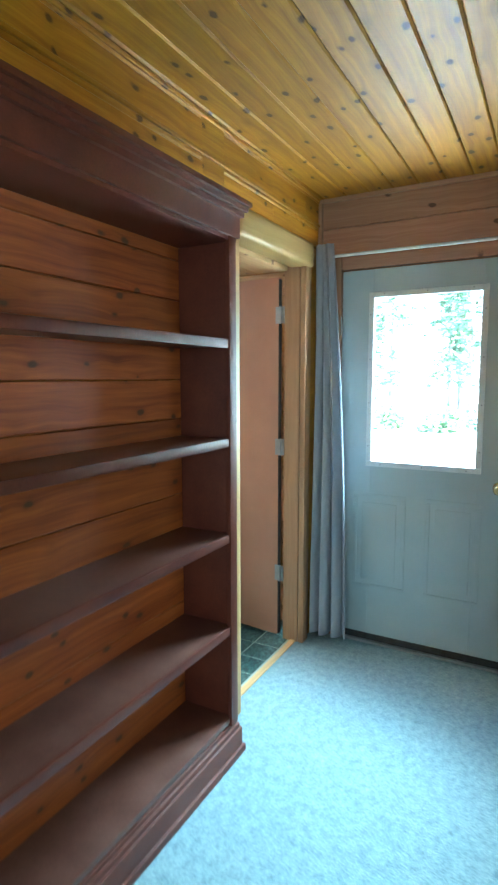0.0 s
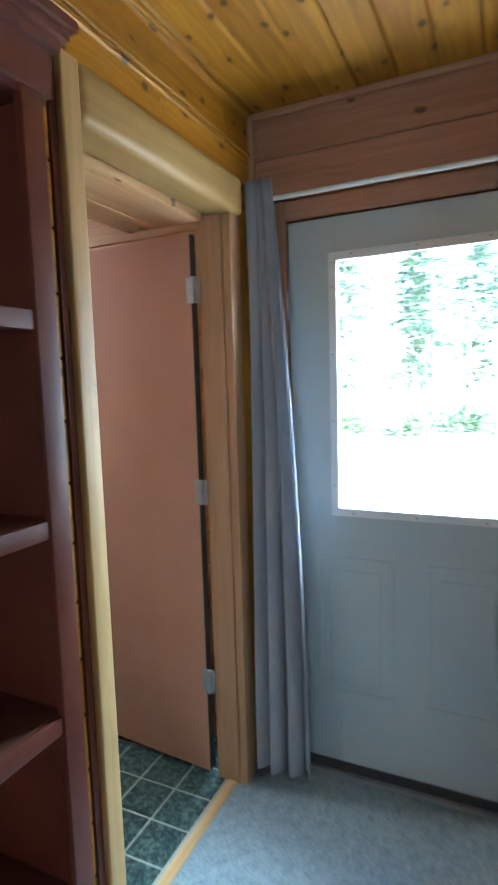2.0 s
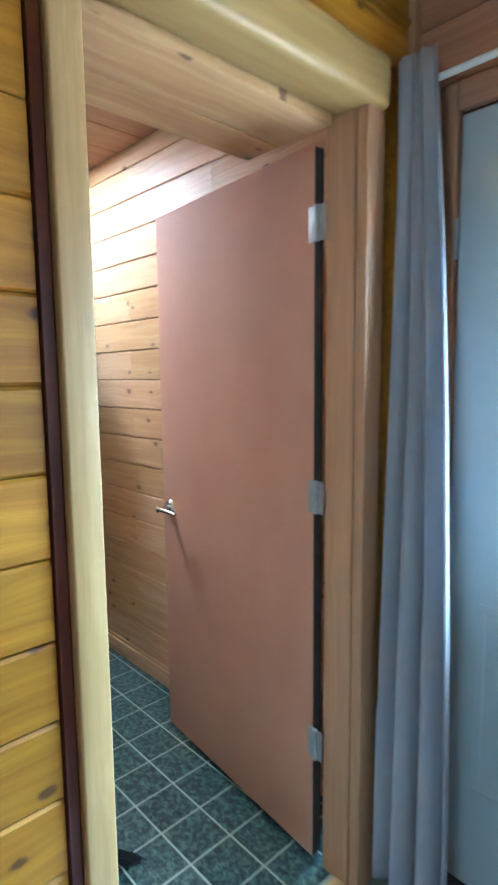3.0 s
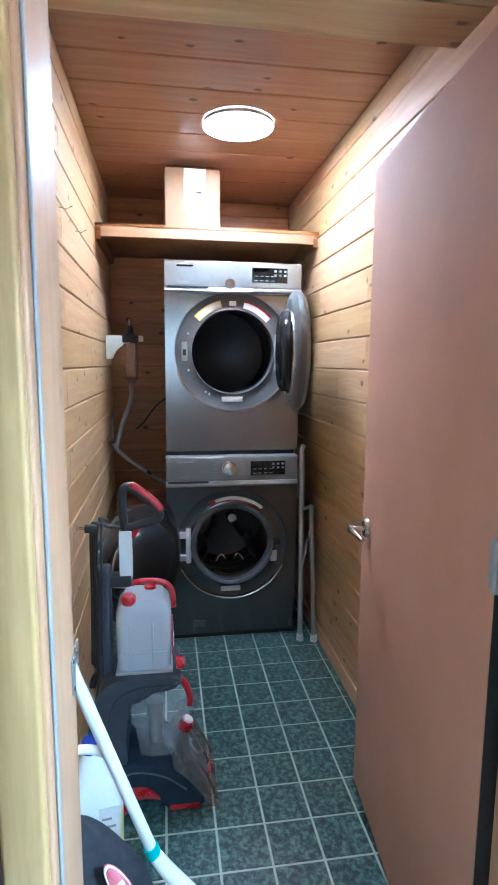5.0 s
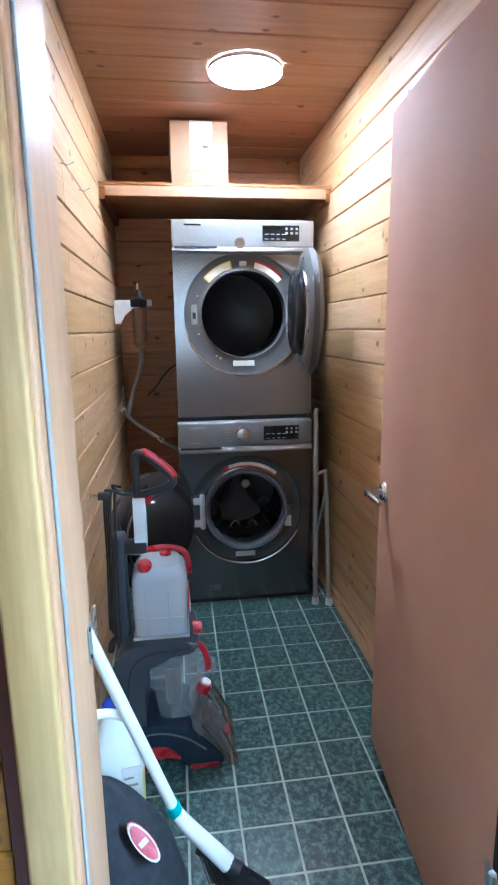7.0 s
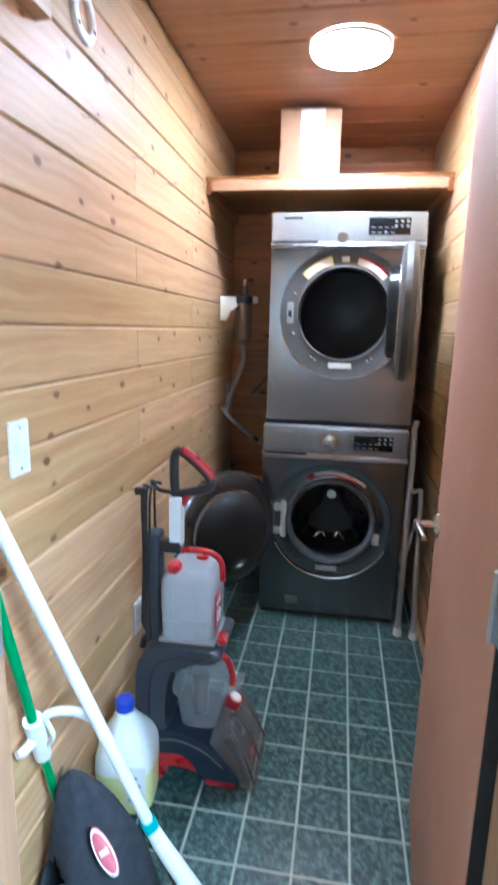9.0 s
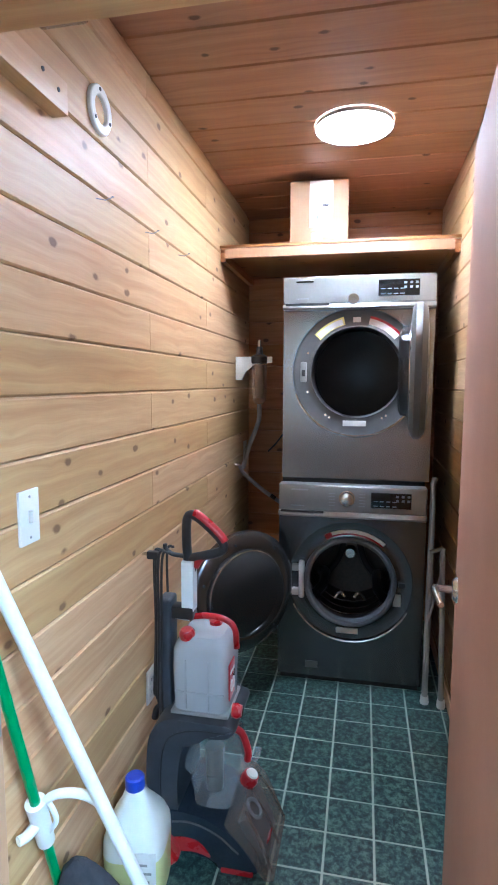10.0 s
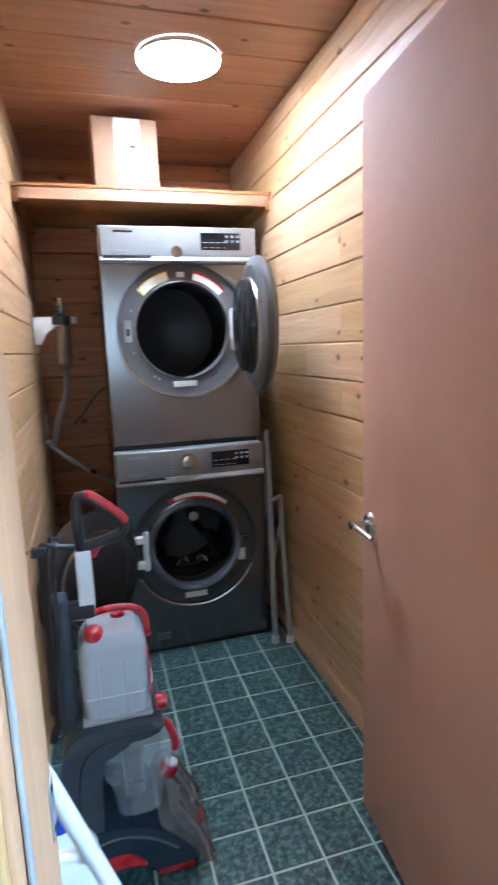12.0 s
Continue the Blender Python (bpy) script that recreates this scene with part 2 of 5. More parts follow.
GLASS = clear("window_glass", (0.96, 0.98, 0.97), 0.02, 0.93)
LAMP = glow("lit_diffuser", (0.93, 0.97, 1.0), 3.0)
BARK = mottled("pale_bark", (0.10, 0.09, 0.08), (0.2, 0.18, 0.16), 6.0, 0.9)
LEAF = mottled("conifer_needles", (0.045, 0.085, 0.045), (0.085, 0.13, 0.07), 3.0, 0.7)
SHRUB = mottled("shrub_leaves", (0.05, 0.09, 0.04), (0.09, 0.14, 0.06), 3.0, 0.7)
GRAVEL = mottled("pale_gravel", (0.44, 0.44, 0.42), (0.56, 0.56, 0.53), 2.0, 0.9, bumps=0.3)
PLASTER = mottled("plain_wall_paint", (0.5, 0.42, 0.33), (0.56, 0.47, 0.38), 2.0, 0.6)


def carpet_material():
    m = mat("blue_grey_carpet", 0.95)
    b = m.node_tree.nodes["Principled BSDF"]
    tc = nd(m, "TexCoord")
    n1 = nd(m, "TexNoise", Scale=26.0, Detail=3.0, Roughness=0.7)
    mp = nd(m, "Mapping", Scale=(60.0, 190.0, 60.0))
    n2 = nd(m, "TexNoise", Scale=1.0, Detail=3.0)
    n3 = nd(m, "TexNoise", Scale=2.5, Detail=2.0)
    ln(m, tc.outputs["Object"], n1.inputs["Vector"])
    ln(m, tc.outputs["Object"], mp.inputs[0])
    ln(m, mp.outputs[0], n2.inputs["Vector"])
    ln(m, tc.outputs["Object"], n3.inputs["Vector"])
    c = ramp(m, maths(m, 'ADD', maths(m, 'MULTIPLY', n1.outputs[0], 0.45), maths(m, 'MULTIPLY', n2.outputs[0], 0.55)),
             [(0.36, (0.17, 0.255, 0.295)), (0.5, (0.275, 0.385, 0.425)), (0.64, (0.38, 0.49, 0.52))])
    c = mix(m, maths(m, 'MULTIPLY', n3.outputs[0], 0.25), c, (0.2, 0.2, 0.2))
    ln(m, c, b.inputs["Base Color"])
    bump(m, n2.outputs[0], 0.6, 0.004)
    return m


def tile_material():
    m = mat("green_marbled_tile", 0.3)
    b = m.node_tree.nodes["Principled BSDF"]
    tc, oi = nd(m, "TexCoord"), nd(m, "ObjectInfo")
    off = nd(m, "CombineXYZ")
    ln(m, maths(m, 'MULTIPLY', oi.outputs["Random"], 50.0), off.inputs[0])
    add = m.node_tree.nodes.new("ShaderNodeVectorMath")
    ln(m, tc.outputs["Object"], add.inputs[0])
    ln(m, off.outputs[0], add.inputs[1])
    n1 = nd(m, "TexNoise", Scale=52.0, Detail=6.0, Roughness=0.74, Distortion=0.3)
    n2 = nd(m, "TexNoise", Scale=9.0, Detail=3.0)
    n3 = nd(m, "TexNoise", Scale=260.0, Detail=2.0)
    for n in (n1, n2, n3):
        ln(m, add.outputs[0], n.inputs["Vector"])
    c = ramp(m, n1.outputs[0], [(0.40, (0.005, 0.012, 0.016)), (0.5, (0.030, 0.072, 0.070)), (0.61, (0.12, 0.20, 0.165))])
    c = mix(m, maths(m, 'MULTIPLY', n2.outputs[0], 0.25), c, (0.04, 0.075, 0.075))
    ln(m, c, b.inputs["Base Color"])
    ln(m, maths(m, 'ADD', maths(m, 'MULTIPLY', n1.outputs[0], 0.2), 0.24), b.inputs["Roughness"])
    bump(m, maths(m, 'ADD', n1.outputs[0], n3.outputs[0]), 0.25, 0.001)
    return m


# daylight shows through the thin curtain cloth
ctree = CURTAIN.node_tree
through_cloth, cloth_mix = ctree.nodes.new("ShaderNodeBsdfTranslucent"), ctree.nodes.new("ShaderNodeMixShader")
through_cloth.inputs[0].default_value = (0.5, 0.53, 0.6, 1)
cloth_mix.inputs[0].default_value = 0.35
ln(CURTAIN, ctree.nodes["Principled BSDF"].outputs[0], cloth_mix.inputs[1])
ln(CURTAIN, through_cloth.outputs[0], cloth_mix.inputs[2])
ln(CURTAIN, cloth_mix.outputs[0], ctree.nodes["Material Output"].inputs[0])
CARPET, TILE = carpet_material(), tile_material()
GROUT = mottled("pale_grout", (0.34, 0.39, 0.33), (0.44, 0.49, 0.42), 20.0, 0.7)

# ---------- mesh helpers ----------


def mesh_of(name, bm, material):
    me = bpy.data.meshes.new(name)
    bmesh.ops.recalc_face_normals(bm, faces=bm.faces[:])
    bm.to_mesh(me)
    bm.free()
    me.materials.append(material)
    return me


def smooth(me, angle=35):
    me.polygons.foreach_set("use_smooth", [True] * len(me.polygons))
    me.set_sharp_from_angle(angle=radians(angle))
    return me


def part(name, bm, material, parent=None, label="", m=None, flat=False):
    me = mesh_of(name, bm, material)
    if not flat:
        smooth(me)
    ob = new(name, me)
    if parent is not None:
        ob.parent = parent
    if m is not None:
        ob.matrix_basis = m
    return tagged(ob, label)


def thing(name, m, label, category, group=""):
    e = new(name)
    e.empty_display_size = 0.1
    e.matrix_world = m
    return tagged(e, label, category, group)


def box(x0, x1, y0, y1, z0, z1, bevel=0.0, seg=2, bm=None):
    out = bm or bmesh.new()
    v = [out.verts.new((x, y, z)) for x in (x0, x1) for y in (y0, y1) for z in (z0, z1)]
    f = [out.faces.new([v[i] for i in q]) for q in ((0, 1, 3, 2), (4, 6, 7, 5), (0, 4, 5, 1), (2, 3, 7, 6), (0, 2, 6, 4), (1, 5, 7, 3))]
    if bevel:
        edges = list({e for q in f for e in q.edges})
        bmesh.ops.bevel(out, geom=edges, offset=bevel, segments=seg, affect='EDGES', profile=0.6)
    return out


def lathe(profile, n=32, bm=None, axis='Z', centre=(0, 0, 0)):
    """Turns (radius, height) pairs about an axis."""
    out = bm or bmesh.new()
    rings = []
    for r, h in profile:
        ring = []
        for i in range(n):
            a = 2 * math.pi * i / n
            p = (r * math.cos(a), r * math.sin(a), h)
            if axis == 'Y':
                p = (p[0], p[2], p[1])
            if axis == 'X':
                p = (p[2], p[0], p[1])
            ring.append(out.verts.new([a2 + b2 for a2, b2 in zip(p, centre)]))
        rings.append(ring)
    for a, b in zip(rings, rings[1:]):
        for i in range(n):
            out.faces.new((a[i], a[(i + 1) % n], b[(i + 1) % n], b[i]))
    for ring, (r, h) in ((rings[0], profile[0]), (rings[-1], profile[-1])):
        if r < 0.0011:
            bmesh.ops.remove_doubles(out, verts=ring, dist=0.003)
    return out


def disc(r, h, n=32, bm=None, axis='Z', centre=(0, 0, 0), thick=0.004):
    return lathe([(0.001, h), (r, h), (r, h + thick), (0.001, h + thick)], n, bm, axis, centre)


def tube(points, r, n=10, bm=None, closed=False, taper=1.0):
    out = bm or bmesh.new()
    pts = [Vector(p) for p in points]
    rings = []
    side = None
    for i, p in enumerate(pts):
        a = pts[i - 1] if (i or closed) else p
        b = pts[(i + 1) % len(pts)] if (i + 1 < len(pts) or closed) else p
        d = (b - a).normalized()
        if side is None:
            side = d.orthogonal().normalized()
        side = (side - d * side.dot(d)).normalized()
        up = d.cross(side)
        k = r * (1 + (taper - 1) * i / max(1, len(pts) - 1))
        rings.append([out.verts.new(p + k * (math.cos(2 * math.pi * j / n) * side + math.sin(2 * math.pi * j / n) * up)) for j in range(n)])
    pairs = list(zip(rings, rings[1:])) + ([(rings[-1], rings[0])] if closed else [])
    for a, b in pairs:
        for j in range(n):
            out.faces.new((a[j], a[(j + 1) % n], b[(j + 1) % n], b[j]))
    if not closed:
        out.faces.new(rings[0])
        out.faces.new(rings[-1])
    return out


def arc(points, steps=6):
    """A smooth curve through the points."""
    p = [Vector(q) for q in points]
    p = [2 * p[0] - p[1]] + p + [2 * p[-1] - p[-2]]
    out = []
    for i in range(1, len(p) - 2):
        for k in range(steps):
            t = k / steps
            a, b, c, d = p[i - 1:i + 3]
            out.append(0.5 * (2 * b + (c - a) * t + (2 * a - 5 * b + 4 * c - d) * t * t + (3 * b - a - 3 * c + d) * t ** 3))
    return out + [p[-2]]


def prism(outline, x0, x1, bevel=0.0, bm=None):
    """An outline in y, z pulled along x."""
    out = bm or bmesh.new()
    a = [out.verts.new((x0, y, z)) for y, z in outline]
    b = [out.verts.new((x1, y, z)) for y, z in outline]
    n = len(a)
    faces = [out.faces.new(a), out.faces.new(b[::-1])]
    faces += [out.faces.new((a[i], b[i], b[(i + 1) % n], a[(i + 1) % n])) for i in range(n)]
    if bevel:
        edges = [e for f in faces[:2] for e in f.edges]
        bmesh.ops.bevel(out, geom=edges, offset=bevel, segments=2, affect='EDGES', profile=0.6)
    return out


def board_verts(length, width, thick, groove):
    """Cross-section with eased edges towards the room (+z); the length runs along x."""
    h, g = width / 2, groove
    sec = [(-h, 0), (-h, thick - g), (-h + g, thick), (h - g, thick), (h, thick - g), (h, 0)]
    return [(x, y, z) for x in (0, length) for y, z in sec]


BOARD_FACES = [(0, 1, 2, 3, 4, 5), (11, 10, 9, 8, 7, 6)] + [(i, i + 6, (i + 1) % 6 + 6, (i + 1) % 6) for i in range(6)]
board_cache = {}


def board(parent, length, width, thick, material, m, name="plank", groove=0.005):
    key = (round(length, 3), round(width, 3), thick, material.name)
    if key not in board_cache:
        me = bpy.data.meshes.new(name)
        me.from_pydata(board_verts(length, width - 0.002, thick, groove), [], BOARD_FACES)
        me.materials.append(material)
        board_cache[key] = me
    ob = new(name, board_cache[key])
    ob.parent = parent
    ob.matrix_basis = m
    return ob


def plank_wall(wall, along, facing, start, end, level, z0, z1, material, pitch=0.1345, joint=1.435, thick=0.016, breaks=(0.9, 1.9), joints=()):
    """Courses of planks on a wall whose face stands at `level`; they run along x or y and face +1 or -1."""
    first = math.floor((z0 - joint) / pitch)
    k, rng = 0, random.Random(int(1000 * abs(start + level)))
    z = joint + first * pitch
    while z < z1 - 0.004:
        lo, hi = max(z, z0), min(z + pitch, z1)
        z += pitch
        k += 1
        if hi - lo < 0.01:
            continue
        cuts = [start]
        while end - cuts[-1] > breaks[1] * 0.75:
            cuts.append(cuts[-1] + rng.uniform(*breaks))
        cuts = [c for c in cuts if end - c > 0.1] + [end]
        if joints:
            cuts = [start] + sorted(joints[k % len(joints)]) + [end]
        for a, b in zip(cuts, cuts[1:]):
            if along == 'x':
                rot = Matrix(((1, 0, 0), (0, 0, facing), (0, 1, 0))) if facing > 0 else Matrix(((1, 0, 0), (0, 0, -1), (0, 1, 0)))
                pos = (a, level - facing * thick, (lo + hi) / 2)
            else:
                rot = Matrix(((0, 0, facing), (1, 0, 0), (0, 1, 0)))
                pos = (level - facing * thick, a, (lo + hi) / 2)
            board(wall, b - a - 0.0015, hi - lo, thick, material, Matrix.Translation(pos) @ rot.to_4x4())


def structure(name, bm, material, label):
    ob = part(name, bm, material, flat=True)
    return tagged(ob, label, kind="structure")


# ---------- the plan ----------
CEIL = 2.46
HW = -1.25       # hall face of the partition
HE = -0.07       # hall face of the east wall
NY = 3.40        # inner face of the entry wall
LS, LN, LB = 2.30, 3.43, -4.18   # laundry south, north and back faces
OPEN0, OPEN1 = 2.476, 3.20        # laundry doorway
TH = 0.016

# floors
carpet = structure("floor", box(HW - 0.06, 2.1, -2.5, NY + 0.02, -0.08, 0.0), CARPET, "short looped blue-grey carpet in the hall")
tile_bed = structure("floor_tiled", box(LB - 0.1, HW - 0.06, LS - 0.1, LN + 0.1, -0.08, 0.002), GROUT, "pale grout bed under green laundry tiles")
structure("floor_side_room", box(0.02, 1.2, 2.2, 3.5, -0.01, 0.003), GROUT, "pale grout bed of the side room floor")

# laundry walls (backing) and their planks
south = structure("wall_laundry_south", box(LB - 0.1, HW - 0.16, LS - 0.12, LS - TH, 0, CEIL + 0.1), PINE, "laundry wall of pale knotty pine planks")
plank_wall(south, 'x', 1, LB, HW - 0.16, LS, 0.0, CEIL, PINE, joints=((-3.22,), (-2.53,)))
north = structure("wall_laundry_north", box(LB - 0.1, HW - 0.16, LN + TH, LN + 0.12, 0, CEIL + 0.1), PINE, "laundry wall of pale knotty pine planks")
plank_wall(north, 'x', -1, LB, HW - 0.16, LN, 0.0, CEIL, PINE, joints=((-2.72, -3.42), (-3.06, -2.1)))
back = structure("wall_laundry_back", box(LB - 0.12, LB - TH, LS - 0.1, LN + 0.1, 0, CEIL + 0.1), CEDAR, "brown plank wall behind the washer")
plank_wall(back, 'y', 1, LS, LN, LB, 0.0, CEIL, CEDAR, breaks=(2, 3))

# partition between hall and laundry, round the doorway
partition = structure("wall_partition", box(HW - 0.16, HW - TH, 2.236, OPEN0 - 0.03, 0, CEIL + 0.1), AMBER, "amber plank partition beside the laundry doorway")
plank_wall(partition, 'y', 1, 2.236, OPEN0 - 0.086, HW, 0.0, CEIL, AMBER, breaks=(2, 3))
over = structure("wall_partition_over", box(HW - 0.16, HW - TH, 0.2, NY + 0.1, 2.145, CEIL + 0.1), AMBER, "amber planks above the bookcase and doorway")
plank_wall(over, 'y', 1, 0.2, NY, HW, 2.20, CEIL, AMBER, pitch=0.145, joint=2.295, breaks=(2.2, 3.5))
structure("wall_partition_end", box(HW - 0.122, HW - 0.02, OPEN1 + 0.03, NY + 0.1, 0, 2.16), AMBER, "narrow wall end beside the curtain")
structure("wall_hall_west", box(HW - 0.26, HW - 0.12, -2.5, 2.236, 0, CEIL + 0.1), AMBER, "amber plank wall behind the bookcase")

# entry wall with the door opening
DX0, DX1, DZ0, DZ1 = -1.115, -0.216, 0.042, 2.07
entry = structure("wall_north", box(HW - 0.02, DX0 - 0.03, NY + TH, NY + 0.16, 0, CEIL + 0.1), CEDAR, "cedar plank wall around the entry door")
box(DX1 + 0.03, 0.2, NY + TH, NY + 0.16, 0, CEIL + 0.1, bm=(_b := bmesh.new()))
structure("wall_north_side", _b, CEDAR, "cedar plank wall beside the entry door")
structure("wall_north_over", box(DX0 - 0.03, DX1 + 0.03, NY + TH, NY + 0.16, DZ1 + 0.03, CEIL + 0.1), CEDAR, "cedar planks above the entry door")
plank_wall(entry, 'x', -1, HW, HE, NY, 2.145, CEIL, ROSE, pitch=0.158, joint=2.302, breaks=(2, 3))
block_rng = random.Random(8)
zb = 0.0
while zb < 2.14:
    hb = min(block_rng.choice((0.065, 0.085, 0.1)), 2.145 - zb)
    depth = block_rng.choice((0.004, 0.012, 0.02, 0.024))
    board(entry, HE - DX1 - 0.087, hb, depth, CEDAR, Matrix.Translation((DX1 + 0.086, NY + TH, zb + hb / 2)) @ Matrix(((1, 0, 0), (0, 0, -1), (0, 1, 0))).to_4x4(), "block", 0.002)
    zb += hb
# door lining behind the leaf
for a, b in ((DX0 - 0.03, DX0 + 0.012), (DX1 - 0.012, DX1 + 0.03)):
    structure("trim_door_stop", box(a, b, NY + 0.05, NY + 0.158, 0.014, DZ1 + 0.03), ROSE, "wooden stop of the entry door")
structure("trim_door_stop_top", box(DX0 + 0.012, DX1 - 0.012, NY + 0.05, NY + 0.158, DZ1 - 0.012, DZ1 + 0.03), ROSE, "wooden stop of the entry door")

# east wall, with the doorway of a side room
EO0, EO1 = 2.28, 3.0
east = structure("wall_east", box(HE + TH, HE + 0.15, EO1 + 0.02, NY + 0.05, 0, CEIL + 0.1), CEDAR, "short plank wall beside the entry door")
plank_wall(east, 'y', -1, EO1 + 0.02, NY, HE, 0.0, CEIL, CEDAR, breaks=(2, 3))
structure("wall_east_over", box(HE + 0.01, HE + 0.15, EO0, EO1 + 0.02, 2.17, CEIL + 0.1), CEDAR, "plank wall above the side doorway")
near_e = structure("wall_east_near", box(HE + 0.066, HE + 0.15, 1.35, EO0 - 0.02, 0, CEIL + 0.1), CEDAR, "plank wall before the side doorway")
plank_wall(near_e, 'y', -1, 1.35, EO0 - 0.02, HE + 0.05, 0.0, CEIL, CEDAR, breaks=(2, 3))
structure("wall_side_room", box(1.2, 1.3, 1.35, 3.5, 0, CEIL + 0.1), CEDAR, "plain wall of the side room")
structure("wall_side_room_north", box(0.2, 1.3, 3.4, 3.5, 0, CEIL + 0.1), CEDAR, "plain wall of the side room")
structure("wall_near_room_east", box(2.0, 2.1, -2.5, 1.35, 0, CEIL + 0.1), PLASTER, "plain wall of the near room")
structure("wall_near_room_south", box(HW - 0.26, 2.1, -2.5, -2.4, 0, CEIL + 0.1), PLASTER, "plain wall of the near room")
structure("wall_near_room_north", box(0.08, 2.1, 1.35, 1.45, 0, CEIL + 0.1), PLASTER, "plain wall of the near room")


def ceiling(name, x0, x1, y0, y1, along, pitch, material, label):
    bm = bmesh.new()
    length, total = (y1 - y0, x1 - x0) if along == 'y' else (x1 - x0, y1 - y0)
    n = math.ceil(total / pitch)
    for i in range(n):
        lo = i * pitch
        w = min(pitch, total - lo)
        vs = [bm.verts.new((x, y + lo + w / 2, z)) for x, y, z in board_verts(length, w - 0.002, TH, 0.006)]
        for f in BOARD_FACES:
            bm.faces.new([vs[j] for j in f])
    # x of the mesh runs along the boards, its z looks down into the room
    m = Matrix(((0, 1, 0, x0), (1, 0, 0, y0), (0, 0, -1, CEIL + TH), (0, 0, 0, 1))) if along == 'y' else \
        Matrix(((1, 0, 0, x0), (0, -1, 0, y1), (0, 0, -1, CEIL + TH), (0, 0, 0, 1)))
    ob = part(name, bm, material, flat=True)
    ob.matrix_world = m
    return tagged(ob, label, kind="structure")


ceiling("ceiling", HW - 0.104, HE + 0.1, -0.2, NY, 'y', 0.127, AMBER, "varnished amber knotty pine board ceiling")
ceiling("ceiling_laundry", LB - 0.02, HW - 0.16, LS, LN, 'y', 0.205, ROSE, "rose-brown board ceiling of the laundry")
structure("ceiling_near_room", box(-1.6, 2.1, -2.5, 1.5, CEIL + 0.03, CEIL + 0.1), PLASTER, "plain ceiling of the near room")
# unseen slab, added so that no sun falls into the rooms
structure("sun_block_roof", box(-4.6, 2.4, -2.8, 3.75, CEIL + 0.12, CEIL + 0.2), STAIN, "unseen roof slab added to keep sunlight out of the rooms")
structure("ceiling_side_room", box(0.08, 1.3, 1.4, 3.5, CEIL, CEIL + 0.1), CEDAR, "plain ceiling of the side room")

# trims of the laundry doorway


def trim(name, x0, x1, y0, y1, z0, z1, material, label, bevel=0.006):
    """A length of moulding; its grain runs along the longest side."""
    dims = [x1 - x0, y1 - y0, z1 - z0]
    k = dims.index(max(dims))
    order = [(0, 1, 2), (1, 2, 0), (2, 0, 1)][k]
    d = [dims[i] for i in order]
    bm = box(0, d[0], 0, d[1], 0, d[2], bevel, 3)
    m = Matrix.Identity(4)
    for col, axis in enumerate(order):
        for r in range(3):
            m[r][col] = 1.0 if r == axis else 0.0
    m.translation = (x0, y0, z0)
    ob = part(name, bm, material)
    ob.matrix_world = m
    return tagged(ob, label, kind="structure")


trim("trim_jamb_strike", HW - 0.205, HW + 0.004, OPEN0 - 0.03, OPEN0, 0.0, 2.10, JAMB, "fir door jamb of the laundry doorway")
trim("trim_reveal", HW - 0.012, HW + 0.006, OPEN0 - 0.084, OPEN0 - 0.064, 0.0, 2.2, STAIN, "dark stained reveal strip", 0.002)
trim("trim_casing_strike", HW + 0.0, HW + 0.022, OPEN0 - 0.063, OPEN0 - 0.006, 0.0, 2.2, JAMBGOLD, "flat golden pine casing beside the laundry doorway")
trim("trim_weather_strip", HW - 0.03, HW - 0.018, OPEN0 + 0.0005, OPEN0 + 0.005, 0.0, 2.08, PVC, "grey weather strip on the strike jamb", 0.002)
trim("trim_jamb_hinge", HW - 0.122, HW - 0.03, OPEN1, OPEN1 + 0.03, 0.0, 2.10, JAMB, "fir hinge jamb of the laundry doorway")
trim("trim_casing_hinge", HW - 0.028, HW + 0.004, OPEN1 + 0.002, OPEN1 + 0.075, 0.0, 2.10, JAMB, "fluted fir casing beside the curtain")
trim("trim_header_beam", HW - 0.1, HW + 0.024, OPEN0 - 0.005, 3.275, 2.080, 2.205, JAMBGOLD, "thick rounded amber pine header over the doorway", 0.024)
trim("trim_threshold", HW - 0.075, HW - 0.04, OPEN0, OPEN1 + 0.03, 0.0, 0.009, STRIP, "pale wooden strip where carpet meets tile", 0.003)
trim("trim_ceiling_entry", HW, HE, NY - 0.018, NY, CEIL - 0.022, CEIL, JAMB, "thin moulding under the hall ceiling", 0.005)
trim("trim_corner_west", HW, HW + 0.02, NY - 0.03, NY - 0.002, 2.21, CEIL - 0.022, JAMB, "thin corner moulding", 0.004)
for i, zt in enumerate((2.31, 2.445)):
    trim("trim_rail_west", HW, HW + 0.012, 0.2, NY - 0.03, zt, zt + 0.014, AMBER, "thin moulding along the hall wall", 0.004)
# entry door casing
trim("trim_entry_left", DX0 - 0.055, DX0 - 0.004, NY - 0.012, NY + 0.012, 0, 2.145, ROSE, "rose-brown casing of the entry door")
trim("trim_entry_right", DX1 + 0.004, DX1 + 0.085, NY - 0.012, NY + 0.012, 0, 2.145, ROSE, "rose-brown casing of the entry door")
trim("trim_entry_top", DX0 - 0.004, DX1 + 0.004, NY - 0.012, NY + 0.012, DZ1 + 0.006, 2.145, ROSE, "rose-brown casing of the entry door")
# side doorway trims
trim("trim_side_jamb", HE - 0.012, HE + 0.145, EO1 - 0.012, EO1 + 0.02, 0.0, 2.1, CEDAR, "wide cedar jamb with rounded edge", 0.012)
trim("trim_side_jamb_near", HE + 0.03, HE + 0.145, EO0 - 0.02, EO0 + 0.012, 0.0, 2.1, CEDAR, "cedar jamb of the side doorway", 0.012)
